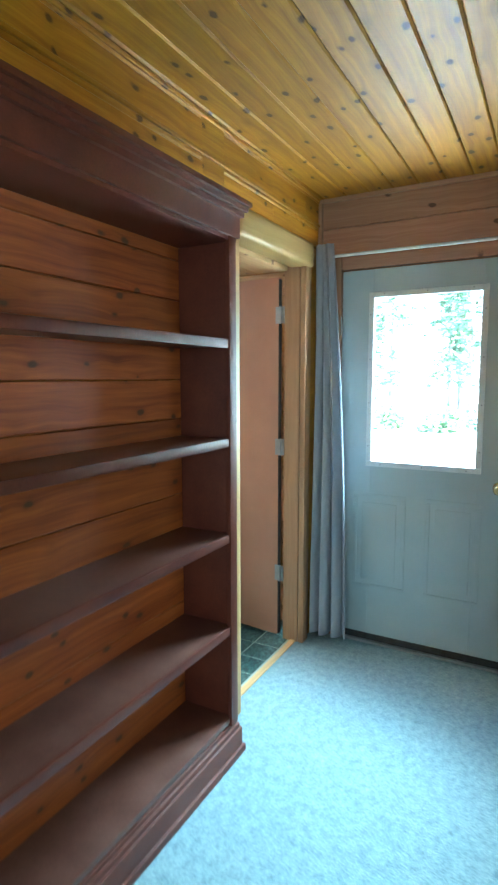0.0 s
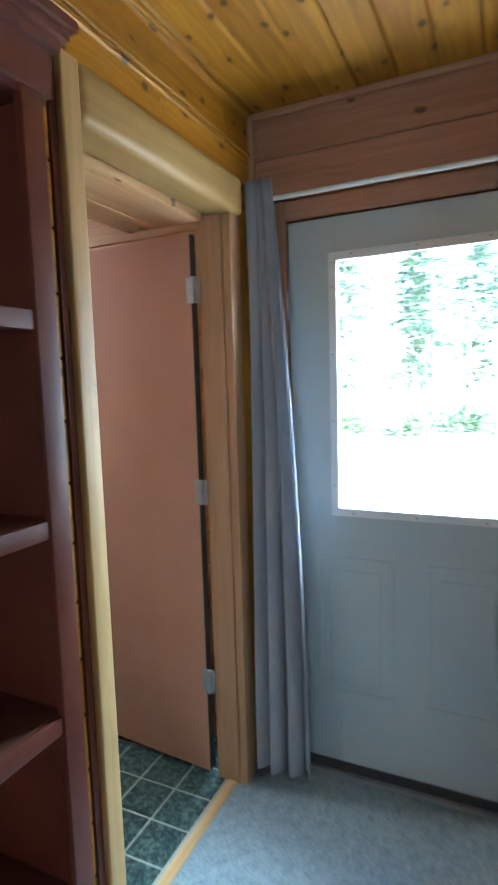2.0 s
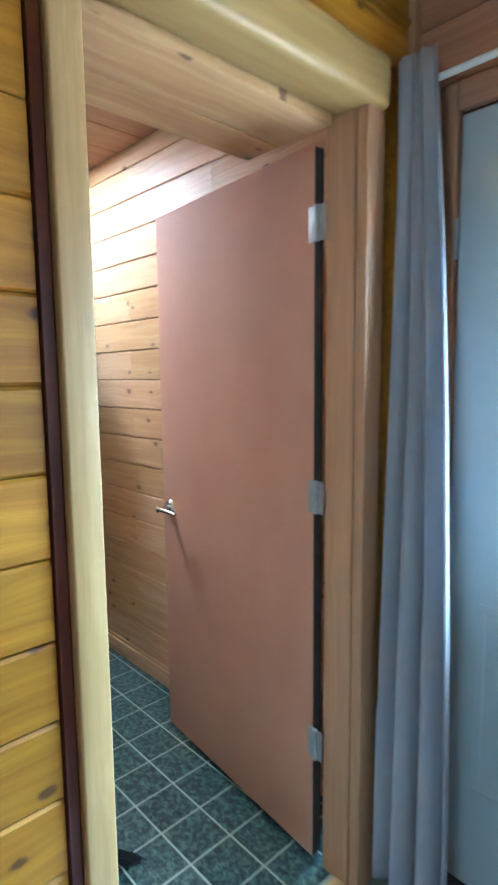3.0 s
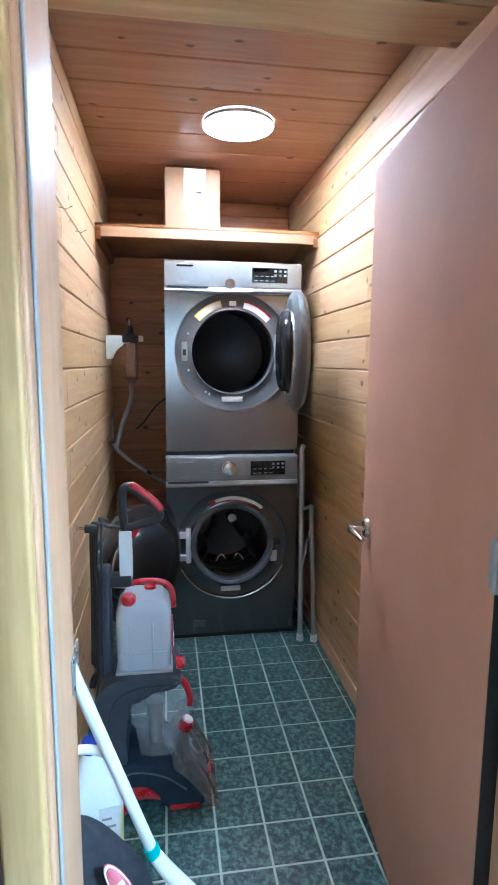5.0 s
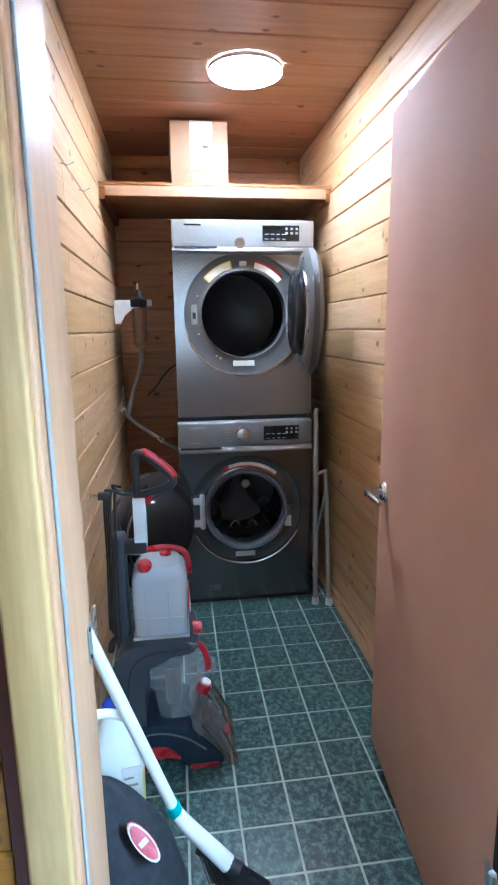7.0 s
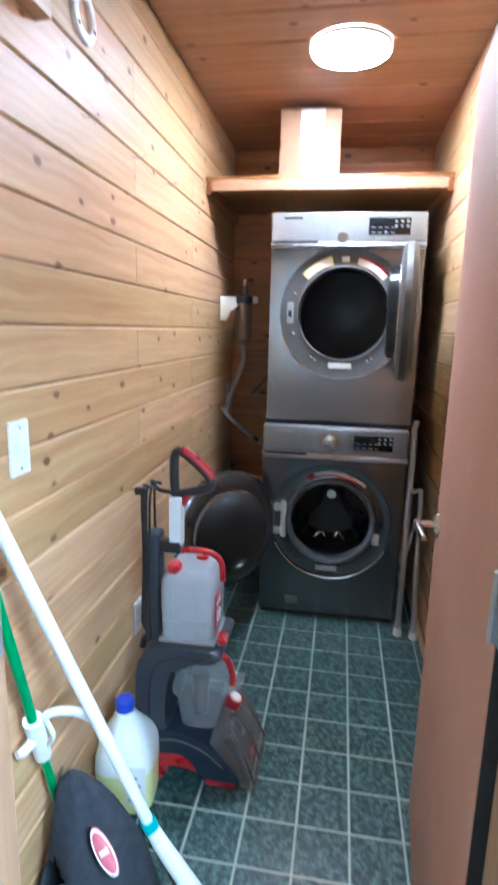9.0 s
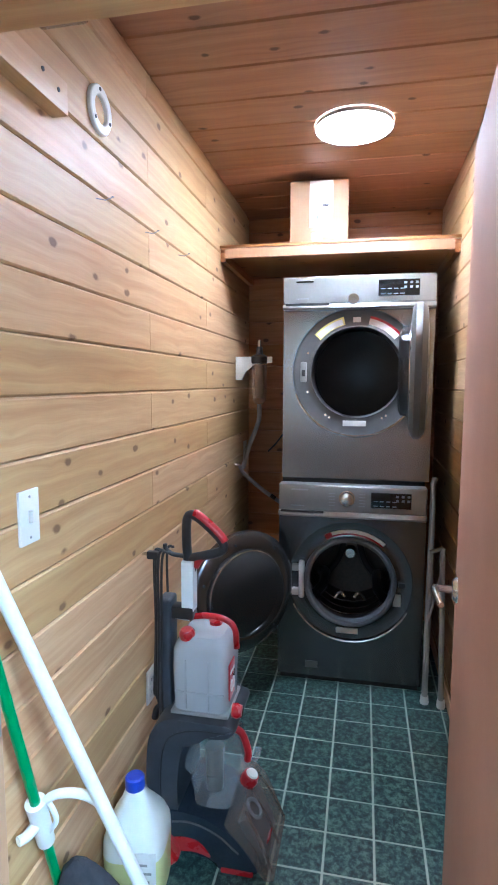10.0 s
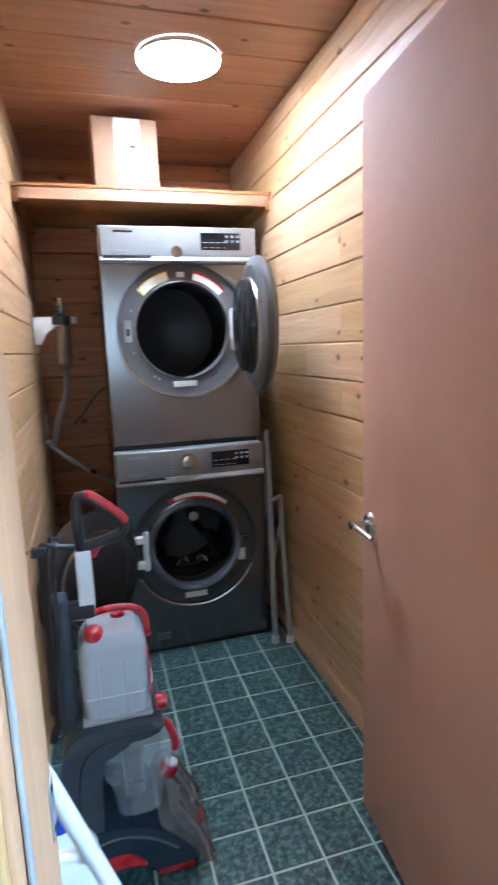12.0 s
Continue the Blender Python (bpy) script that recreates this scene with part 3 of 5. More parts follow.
trim("trim_side_header", HE - 0.035, HE + 0.145, EO0 - 0.02, 3.05, 2.06, 2.18, AMBER, "rounded pine header over the side doorway", 0.03)
trim("trim_side_strip", HE + 0.065, HE + 0.1, EO0 + 0.012, EO1 - 0.012, 0.0, 0.009, STRIP, "pale wooden strip at the side room", 0.003)
trim("trim_east_corner", HE - 0.014, HE, EO1 + 0.06, EO1 + 0.085, 0.0, 2.2, STRIP, "thin pale corner strip", 0.004)
trim("trim_near_end", HE + 0.024, HE + 0.15, 1.31, 1.35, 0.0, 2.2, CEDAR, "cedar end trim of the hall wall", 0.01)
# laundry soffit shelf above the door
soffit = thing("overhead_shelf", pose(0, 0, 0), "pale board shelf above the laundry doorway", "shelf")
for i, (a, b) in enumerate(((-1.660, -1.536), (-1.533, -1.352))):
    bm = box(0, 3.2 - LS - 0.043, 0, b - a, 0, 0.035, 0.004)
    part("shelf_board", bm, PINE, soffit, m=Matrix(((0, -1, 0, b), (1, 0, 0, LS + 0.043), (0, 0, 1, 2.065), (0, 0, 0, 1))))
cle = part("cleat", box(0, 0.54, 0, 0.04, 0, 0.07, 0.002), PINE, soffit, m=pose(-1.955, LS + 0.001, 2.064))
for dx in (0.04, 0.10):
    part("screw", disc(0.005, 0, 10, axis='Y', thick=0.002), BLACK, cle, m=pose(dx, 0.04, 0.03 + dx * 0.2))
# skirting along the laundry
trim("baseboard_north", LB, HW - 0.17, LN - 0.014, LN, 0.0, 0.075, PINE, "low pine skirting board in the laundry", 0.004)

# ---------- tiles of the floors ----------
tile_me = mesh_of("tile", box(-0.0738, 0.0738, -0.0738, 0.0738, 0, 0.004, 0.0015, 1), TILE)


def tiles(parent, x0, x1, y0, y1, ox, oy, step=0.155):
    i0, i1 = math.floor((x0 - ox) / step), math.ceil((x1 - ox) / step)
    j0, j1 = math.floor((y0 - oy) / step), math.ceil((y1 - oy) / step)
    for i in range(i0, i1):
        for j in range(j0, j1):
            a, b = max(x0, ox + i * step), min(x1, ox + (i + 1) * step)
            c, d = max(y0, oy + j * step), min(y1, oy + (j + 1) * step)
            if b - a < 0.012 or d - c < 0.012:
                continue
            full = b - a > step - 0.001 and d - c > step - 0.001
            me = tile_me if full else mesh_of("tile", box(-(b - a) / 2 + 0.003, (b - a) / 2 - 0.003, -(d - c) / 2 + 0.003, (d - c) / 2 - 0.003, 0, 0.004, 0.0015, 1), TILE)
            ob = new("tile", me)
            ob.parent = parent
            ob.matrix_basis = pose((a + b) / 2, (c + d) / 2, 0.0)


tiles(tile_bed, LB, HW - 0.078, LS, LN, -1.957, 2.925)

# ---------- bookcase ----------
BX, BB, BY0, BY1 = -1.122, -1.352, 0.30, 2.228


def bookcase():
    t = thing("bookcase", pose(0, 0, 0), "tall empty dark red-brown bookcase with crown moulding", "bookcase")
    for i, (a, b) in enumerate(((BY0, BY0 + 0.025), (BY1 - 0.025, BY1))):
        part("side_panel", box(BB, BX - 0.004, a, b, 0.0, 2.05, 0.002), STAIN, t)
    for a, b in ((BY0, BY0 + 0.045), (BY1 - 0.045, BY1 + 0.003)):
        part("stile", box(BX - 0.003, BX + 0.016, a, b, 0.14, 2.02, 0.004), STAIN, t)
    part("top_panel", box(BB, BX, BY0 + 0.026, BY1 - 0.026, 2.0, 2.02, 0.002), STAIN, t)
    for z in (1.637, 1.275, 0.912, 0.548):
        s = part("shelf", box(BB + 0.004, BX - 0.004, BY0 + 0.026, BY1 - 0.026, z - 0.024, z, 0.002), SHELFTOP, t)
        part("nosing", box(BX - 0.003, BX + 0.012, BY0 + 0.046, BY1 - 0.046, z - 0.032, z + 0.002, 0.005), STAIN, s)
    part("bottom_shelf", box(BB + 0.004, BX + 0.006, BY0 + 0.026, BY1 - 0.026, 0.150, 0.172, 0.003), SHELFTOP, t)
    # stepped plinth and crown: outlines swept along the front and round the end
    for name, x_out, steps in (("plinth", BX, ((0.0, 0.03, 0.034), (0.03, 0.105, 0.024), (0.105, 0.125, 0.016), (0.125, 0.142, 0.008))),
                               ("crown", BX, ((1.983, 1.998, 0.012), (1.998, 2.073, 0.022), (2.073, 2.093, 0.034), (2.093, 2.110, 0.045), (2.110, 2.128, 0.056)))):
        base = None
        for a, b, o in steps:
            p = part(name if base is None else "moulding", box(BB, x_out + o, BY0 - o, BY1 + o, a, b, 0.0035), STAIN, base or t)
            base = base or p
    rng = random.Random(4)
    z = 0.16
    while z < 1.99:
        w = 0.148
        hi = min(z + w, 1.998)
        for a, b in ((BY0 + 0.027, 1.15 + rng.uniform(-.2, .2)),):
            for c, d in ((a, b), (b, BY1 - 0.027)):
                board(t, d - c - 0.002, hi - z, 0.012, BACKWOOD, Matrix.Translation((BB + 0.001, c, (z + hi) / 2)) @ Matrix(((0, 0, 1), (1, 0, 0), (0, 1, 0))).to_4x4(), "back_plank", 0.003)
        z = hi
    return t


bookcase()

# ---------- entry door ----------


def frame_bm(x0, x1, z0, z1, y0, y1, w):
    bm = bmesh.new()
    for a in ((x0, x1, z1 - w, z1), (x0, x1, z0, z0 + w), (x0, x0 + w, z0 + w, z1 - w), (x1 - w, x1, z0 + w, z1 - w)):
        box(a[0], a[1], y0, y1, a[2], a[3], 0.004, 2, bm)
    return bm


def entry_door():
    t = thing("entry_door", pose(0, 0, 0), "closed grey-blue panelled entry door with a large window", "door")
    y0, y1 = NY + 0.006, NY + 0.048
    WX0, WX1, WZ0, WZ1 = -0.942, -0.394, 1.037, 1.927
    bm = bmesh.new()
    box(DX0, WX0, y0, y1, DZ0 + 0.008, DZ1, 0.003, 2, bm)
    box(WX1, DX1, y0, y1, DZ0 + 0.008, DZ1, 0.003, 2, bm)
    box(WX0, WX1, y0 + 0.0005, y1, DZ0 + 0.0085, WZ0, 0, 2, bm)
    box(WX0, WX1, y0 + 0.0005, y1, WZ1, DZ1 - 0.0005, 0, 2, bm)
    part("leaf", bm, GREYDOOR, t)
    fr = part("window_frame", frame_bm(WX0 - 0.022, WX1 + 0.022, WZ0 - 0.022, WZ1 + 0.022, y0 - 0.012, y0 + 0.002, 0.03), WHITEGREY, t, "off-white window surround")
    for i in range(3):
        for zz in (WZ0 - 0.01, WZ1 + 0.01):
            part("screw", disc(0.004, 0, 8, axis='Y', thick=0.002), HINGE, fr, m=pose(WX0 + 0.06 + i * 0.22, y0 - 0.0135, zz))
    for i in range(4):
        for xx in (WX0 - 0.01, WX1 + 0.01):
            part("screw", disc(0.004, 0, 8, axis='Y', thick=0.002), HINGE, fr, m=pose(xx, y0 - 0.0135, WZ0 + 0.09 + i * 0.235))
    pane = part("pane", box(WX0 + 0.001, WX1 - 0.001, y0 + 0.018, y0 + 0.022, WZ0 + 0.001, WZ1 - 0.001), GLASS, t, "clear glass pane")
    pane.visible_shadow = False
    for a, b in ((-1.03, -0.74), (-0.635, -0.36)):
        p = part("panel_moulding", frame_bm(a, b, 0.32, 0.86, y0 - 0.0028, y0 + 0.004, 0.022), GREYDOOR, t)
        part("panel_field", box(a + 0.05, b - 0.05, y0 - 0.0035, y0 + 0.004, 0.37, 0.81, 0.0032), GREYDOOR, p)
    k = part("door_knob", lathe([(0.001, -0.062), (0.018, -0.062), (0.026, -0.052), (0.027, -0.04), (0.012, -0.028), (0.011, -0.01), (0.03, -0.008), (0.032, 0.0)], 24, axis='Y'), BRASS, t, "polished brass knob", pose(-0.285, y0, 0.95))
    part("latch_plate", box(DX1 - 0.001, DX1 + 0.002, y0 + 0.004, y0 + 0.03, 0.89, 0.96, 0.0005), HINGE, t)
    for z in (1.78, 1.05, 0.3):
        part("hinge", tube([(DX0 - 0.004, y0 - 0.008, z - 0.05), (DX0 - 0.004, y0 - 0.008, z + 0.05)], 0.006), HINGE, t)
    part("weather_strip", box(DX0, DX1, y0 - 0.006, y1, 0.012, DZ0 + 0.008, 0.003), RUBBER, t, "dark rubber sweep")
    part("sill", box(DX0 - 0.028, DX1 + 0.028, NY - 0.02, NY + 0.15, 0.0, 0.014, 0.003), HINGE, t, "dark metal sill")


entry_door()

# curtain and rod


def curtain():
    t = thing("curtain", pose(-1.237, 3.312, 0), "grey-blue cloth curtain drawn aside and bunched", "curtain")
    bm = bmesh.new()
    rows, cols = 40, 90
    grid = []
    for i in range(rows + 1):
        f = i / rows
        z = 2.205 - f * 2.145
        w = 0.095 + 0.13 * (1 - (1 - f) ** 1.7)
        row = []
        for j in range(cols + 1):
            q = j / cols
            amp = 0.012 + 0.026 * min(1, f * 1.4)
            fold = q * 2 * math.pi * 3.6 + 0.5 * math.sin(2.2 * f)
            x = w * (q ** (1 + 0.25 * f)) + 0.007 * math.sin(fold * 2 + 1.5 * f)
            y = amp * math.sin(fold) + 0.007 * math.sin(15 * q + 4 * f) - 0.045 * f
            row.append(bm.verts.new((x, y, z)))
        grid.append(row)
    for a, b in zip(grid, grid[1:]):
        for j in range(cols):
            bm.faces.new((a[j], a[j + 1], b[j + 1], b[j]))
    c = part("cloth", bm, CURTAIN, t)
    sol = c.modifiers.new("thickness", 'SOLIDIFY')
    sol.thickness = 0.003
    r = thing("curtain_rod", pose(0, 3.335, 2.142), "thin white metal curtain rod above the entry door", "curtain rod")
    part("rod", tube([(-1.225, 0, 0), (HE - 0.012, 0, 0)], 0.0085, 12), WHITEGREY, r)
    for x in (-1.232, HE - 0.012):
        part("bracket", box(x - 0.006, x + 0.008, -0.014, 0.06, -0.018, 0.02, 0.003), WHITEGREY, r)


curtain()

# ---------- laundry door, swung open into the laundry ----------


def laundry_door():
    hx, hy = -1.372, 3.186
    ang = math.degrees(math.atan2(3.262 - hy, -2.235 - hx))
    t = thing("laundry_door", pose(hx, hy, 0.026, 0, 0, ang), "open flat tan-painted slab door with lever handle", "door")
    # local x runs from the hinge to the latch edge, +y looks to the room side
    part("leaf", box(0.028, 0.865, -0.035, 0.0, 0.0, 2.008, 0.002), SLAB, t)
    # shade of the hinge gap, painted as a near-black sheet on the edge
    part("gap_shade", box(0.0265, 0.0285, -0.033, -0.002, 0.004, 2.0), RUBBER, t, "near-black sheet painting the shade of the hinge gap")
    h = part("door_handle", lathe([(0.001, 0.012), (0.024, 0.012), (0.032, 0.004), (0.033, 0.0)], 28, axis='Y'), CHROME, t, "brushed nickel lever", pose(0.81, 0.0, 0.918))
    part("spindle", lathe([(0.009, 0.0), (0.009, 0.055), (0.013, 0.06), (0.001, 0.064)], 16, axis='Y'), CHROME, h)
    part("lever", tube(arc([(0.0, 0.05, 0.0), (-0.03, 0.055, 0.003), (-0.07, 0.05, 0.0), (-0.105, 0.043, -0.004)]), 0.0095, 12, taper=0.75), CHROME, h)
    part("latch_plate", box(0.8645, 0.867, -0.03, -0.006, 0.88, 0.96, 0.0005), CHROME, t)
    for z in (0.370, 1.092, 1.808):
        g = part("hinge", tube([(0.012, 0.006, z - 0.045), (0.012, 0.006, z + 0.045)], 0.0075), HINGE, t, "dull steel butt hinge")
        part("hinge_leaf", box(0.012, 0.045, 0.0005, 0.003, z - 0.045, z + 0.045, 0.001), HINGE, g)
        part("hinge_leaf", box(-0.012, 0.012, 0.001, 0.0035, z - 0.045, z + 0.045, 0.001), HINGE, g)


laundry_door()
strike = thing("strike_plate", pose(-1.43, OPEN0, 0.955), "dark steel strike plate on the door jamb", "strike plate")
part("plate", box(-0.018, 0.012, 0.0, 0.002, -0.03, 0.03, 0.001), HINGE, strike)
for dz in (-0.024, 0.024):
    part("screw", disc(0.004, 0, 10, axis='Y', thick=0.0025), BLACK, strike, m=pose(0, 0.001, dz))
side_hinge = thing("hinge", pose(HE + 0.1, EO1 - 0.016, 0.42), "brass butt hinge on the side doorway jamb", "hinge")
part("knuckle", tube([(0.0, 0, -0.045), (0.0, 0, 0.045)], 0.007), BRASS, side_hinge)
part("hinge_leaf", box(-0.035, -0.002, 0.0, 0.003, -0.045, 0.045, 0.001), BRASS, side_hinge)

# ---------- washer and dryer ----------


def holed_panel(x0, x1, z0, z1, cx, cz, r, y, n=64, depth=0.0):
    bm = bmesh.new()
    inner, outer, deep = [], [], []
    for i in range(n):
        a = 2 * math.pi * (i + 0.5) / n
        c, s = math.cos(a), math.sin(a)
        k = min(((x1 if c > 0 else x0) - cx) / c if abs(c) > 1e-6 else 9, ((z1 if s > 0 else z0) - cz) / s if abs(s) > 1e-6 else 9)
        inner.append(bm.verts.new((cx + r * c, y, cz + r * s)))
        outer.append(bm.verts.new((cx + k * c, y, cz + k * s)))
        deep.append(bm.verts.new((cx + r * c, y + depth, cz + r * s)))
    corners = {}
    for i in range(n):
        j = (i + 1) % n
        bm.faces.new((inner[i], inner[j], outer[j], outer[i]))
        bm.faces.new((inner[i], inner[j], deep[j], deep[i]))
        a, b = outer[i].co, outer[j].co
        if abs(a.x - b.x) > 1e-5 and abs(a.z - b.z) > 1e-5:
            v = bm.verts.new((x1 if max(a.x, b.x) > x1 - 1e-5 else x0, y, z1 if max(a.z, b.z) > z1 - 1e-5 else z0))
            bm.faces.new((outer[i], outer[j], v))
    return bm


def arc_label(r0, r1, a0, a1, y, n=14):
    bm = bmesh.new()
    rows = []
    for i in range(n + 1):
        a = radians(a0 + (a1 - a0) * i / n)
        rows.append([bm.verts.new((r * math.cos(a), y + dy, r * math.sin(a))) for r, dy in ((r0, 0), (r0, -0.0015), (r1, -0.0015), (r1, 0))])
    for a, b in zip(rows, rows[1:]):
        for k in range(3):
            bm.faces.new((a[k], a[k + 1], b[k + 1], b[k]))
    return bm


def appliance(name, m, label, washer):
    t = thing(name, m, label, "washing machine" if washer else "tumble dryer")
    H, w, D = (0.985, 0.341, 0.74) if washer else (0.952, 0.343, 0.74)
    top = H - 0.125            # lower edge of the control panel
    cz, R, r = (0.515, 0.293, 0.208) if washer else (0.512, 0.298, 0.213)
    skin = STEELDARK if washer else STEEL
    z0 = 0.03 if washer else 0.008
    body = bmesh.new()
    box(-w, -w + 0.012, 0.012, D, z0, H - 0.004, 0.003, 2, body)
    box(w - 0.012, w, 0.012, D, z0, H - 0.004, 0.003, 2, body)
    box(-w + 0.013, w - 0.013, 0.012, D, H - 0.02, H - 0.004, 0, 2, body)
    box(-w + 0.013, w - 0.013, D - 0.012, D, z0, H - 0.021, 0, 2, body)
    box(-w + 0.013, w - 0.013, 0.04, D - 0.013, z0, z0 + 0.012, 0, 2, body)
    part("cabinet", body, skin, t)
    part("front_panel", holed_panel(-w, w, z0, top - 0.022, 0, cz, R, 0.0, depth=0.02), skin, t)
    # round recess: dished ring between the outer rim and the opening
    part("door_recess", lathe([(R, 0.0), (R - 0.004, 0.014), (R - 0.05, 0.022), (r + 0.012, 0.018), (r, 0.012), (r - 0.006, 0.06)], 72, axis='Y', centre=(0, 0, cz)), skin if washer else GREYRING, t)
    rim = bmesh.new()
    n = 40
    a0, a1 = (205, 335) if washer else (200, 340)
    tube([((R + 0.001) * math.cos(radians(a0 + (a1 - a0) * i / n)), -0.001, cz + (R + 0.001) * math.sin(radians(a0 + (a1 - a0) * i / n))) for i in range(n + 1)], 0.006, 8, rim)
    part("chrome_rim", rim, CHROME, t, "bright curved trim")
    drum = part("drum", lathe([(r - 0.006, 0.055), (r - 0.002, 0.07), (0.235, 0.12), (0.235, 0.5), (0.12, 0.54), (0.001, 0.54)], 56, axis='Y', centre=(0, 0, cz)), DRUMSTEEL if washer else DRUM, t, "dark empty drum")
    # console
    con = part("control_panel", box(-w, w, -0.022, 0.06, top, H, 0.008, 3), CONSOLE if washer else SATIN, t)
    part("console_lip", prism([(-0.024, top - 0.001), (-0.034, top - 0.018), (-0.03, top - 0.026), (0.01, top - 0.026), (0.01, top - 0.001)], -w, w, 0.003), SATIN, t, "bright silver handle strip")
    part("drawer_slot", box(-w + 0.012, -w + 0.215, -0.0335, -0.02, top - 0.008, top + 0.004, 0.004), BLACK, t)
    d0 = (0.09, 0.27)
    dsp = part("display", box(d0[0], d0[1], -0.0245, -0.021, top + 0.028, top + 0.1, 0.001), DISPLAY, con, "black touch display")
    for i in range(4):
        for j in range(2):
            part("print", box(d0[0] + 0.012 + i * 0.028, d0[0] + 0.03 + i * 0.028, -0.0262, -0.0248, top + 0.036 + j * 0.022, top + 0.039 + j * 0.022), INK, dsp)
    for i in range(3):
        for j in range(2):
            part("print", box(d0[0] + 0.112 + i * 0.025, d0[0] + 0.124 + i * 0.025, -0.0262, -0.0248, top + 0.06 + j * 0.02, top + 0.07 + j * 0.02), INK, dsp)
    kx = -0.02
    kr = 0.034
    if washer:
        part("dial", lathe([(kr + 0.004, -0.021), (kr + 0.003, -0.027), (kr, -0.028), (kr - 0.003, -0.05), (kr - 0.007, -0.052), (0.001, -0.052)], 40, axis='Y', centre=(kx, 0, top + 0.066 if washer else top + 0.05)), CHROME, con, "round metal dial")
    else:
        part("dial", lathe([(0.026, -0.021), (0.024, -0.034), (0.001, -0.035)], 32, axis='Y', centre=(kx, 0, top + 0.018)), CHROME, con, "half-round silver button")
    for s in (-1, 1) if washer else ():
        for i in range(5):
            x = kx + s * 0.07
            part("print", box(x - 0.014, x + 0.014, -0.0232, -0.0222, top + 0.03 + i * 0.014, top + 0.033 + i * 0.014), INK, con)
    part("brand_mark", box(-w + 0.06, -w + 0.14, -0.0232, -0.0222, H - 0.028, H - 0.021), INK if washer else DISPLAY, con)
    part("print", box(-w + 0.06, -w + 0.12, -0.0232, -0.0222, top + 0.022, top + 0.026), INK, con)
    if washer:
        part("gasket", lathe([(r + 0.012, 0.016), (r + 0.010, -0.004), (r, -0.012), (r - 0.012, -0.008), (r - 0.02, 0.02), (r - 0.012, 0.05)], 64, axis='Y', centre=(0, 0, cz)), GASKET, t, "grey rubber door gasket")
        for a in (215, 325):
            c, s = math.cos(radians(a)), math.sin(radians(a))
            part("drum_paddle", tube([(0.205 * c, 0.14, cz + 0.205 * s), (0.17 * c, 0.2, cz + 0.17 * s), (0.165 * c, 0.42, cz + 0.165 * s), (0.205 * c, 0.5, cz + 0.205 * s)], 0.026, 10), DRUM, drum)
        for sx in (-1, 1):
            part("drum_rib", tube(arc([(sx * 0.03, 0.45, cz + 0.13), (sx * 0.045, 0.44, cz + 0.06), (sx * 0.075, 0.43, cz - 0.03), (sx * 0.13, 0.42, cz - 0.10)], 6), 0.02, 10), DRUM, drum)
        for yy, rr in ((0.16, 0.224), (0.24, 0.226), (0.33, 0.226)):
            part("drum_ring", tube([(rr * math.cos(radians(k)), yy, cz + rr * math.sin(radians(k))) for k in range(195, 346, 10)], 0.003, 6), CHROME, drum, "bright drum seam")
        for sx in (-1, 1):
            part("drum_clip", tube(arc([(sx * 0.025, 0.13, cz - 0.125), (sx * 0.04, 0.14, cz - 0.105), (sx * 0.062, 0.14, cz - 0.115), (sx * 0.075, 0.13, cz - 0.135)], 4), 0.008, 8), CHROME, drum, "bright metal clip")
        part("spray_nozzle", lathe([(0.001, 0.03), (0.022, 0.03), (0.028, 0.04), (0.028, 0.08)], 20, axis='Y', centre=(0.0, 0, cz + 0.135)), CHROME, t)
        part("warning_label", arc_label(r + 0.022, r + 0.047, 50, 118, 0.012), PAPER, t, "curved white and red label", pose(0, 0, cz))
        part("warning_label", arc_label(r + 0.022, r + 0.03, 50, 118, 0.0115), RED, t, "red band of the label", pose(0, 0, cz))
        part("warning_label", arc_label(r + 0.022, r + 0.047, 111, 119, 0.0112), RED, t, "red end of the label", pose(0, 0, cz))
        part("door_latch", box(0.228, 0.256, 0.006, 0.02, cz - 0.012, cz + 0.012, 0.002), BLACK, t)
        part("sticker", box(0.205, 0.24, 0.0095, 0.0125, cz - 0.105, cz - 0.045, 0.0005), PAPER, t)
        part("sticker", box(-0.06, 0.045, 0.0165, 0.0195, cz - 0.262, cz - 0.235, 0.0005), WHITEGREY, t)
        part("filter_door", box(-0.205, -0.145, -0.003, 0.002, 0.07, 0.105, 0.002), GREYRING, t)
        part("plinth", box(-w + 0.01, w - 0.01, 0.02, D, 0.0, 0.029, 0.002), RUBBER, t, "black plinth at the floor")
    else:
        part("warning_label", arc_label(r + 0.014, r + 0.052, 96 + 8, 138, 0.014), YELLOW, t, "curved yellow label", pose(0, 0, cz))
        part("warning_label", arc_label(r + 0.018, r + 0.044, 106, 136, 0.0132), PAPER, t, "", pose(0, 0, cz))
        part("warning_label", arc_label(r + 0.014, r + 0.052, 42, 77, 0.014), PAPER, t, "curved white label", pose(0, 0, cz))
        part("warning_label", arc_label(r + 0.042, r + 0.053, 42, 77, 0.0132), RED, t, "red edge of the label", pose(0, 0, cz))
        part("sticker", box(-0.02, 0.015, 0.0095, 0.014, cz + 0.232, cz + 0.255, 0.0005), PAPER, t)
        part("sticker", box(-0.058, 0.05, 0.0115, 0.016, cz - 0.252, cz - 0.226, 0.0005), PAPER, t)
        lt = part("door_latch", box(-0.262, -0.232, 0.004, 0.02, cz - 0.045, cz + 0.05, 0.006), PVC, t, "pale latch plate")
        part("latch_hole", box(-0.255, -0.239, 0.001, 0.006, cz - 0.018, cz + 0.012, 0.001), BLACK, lt)
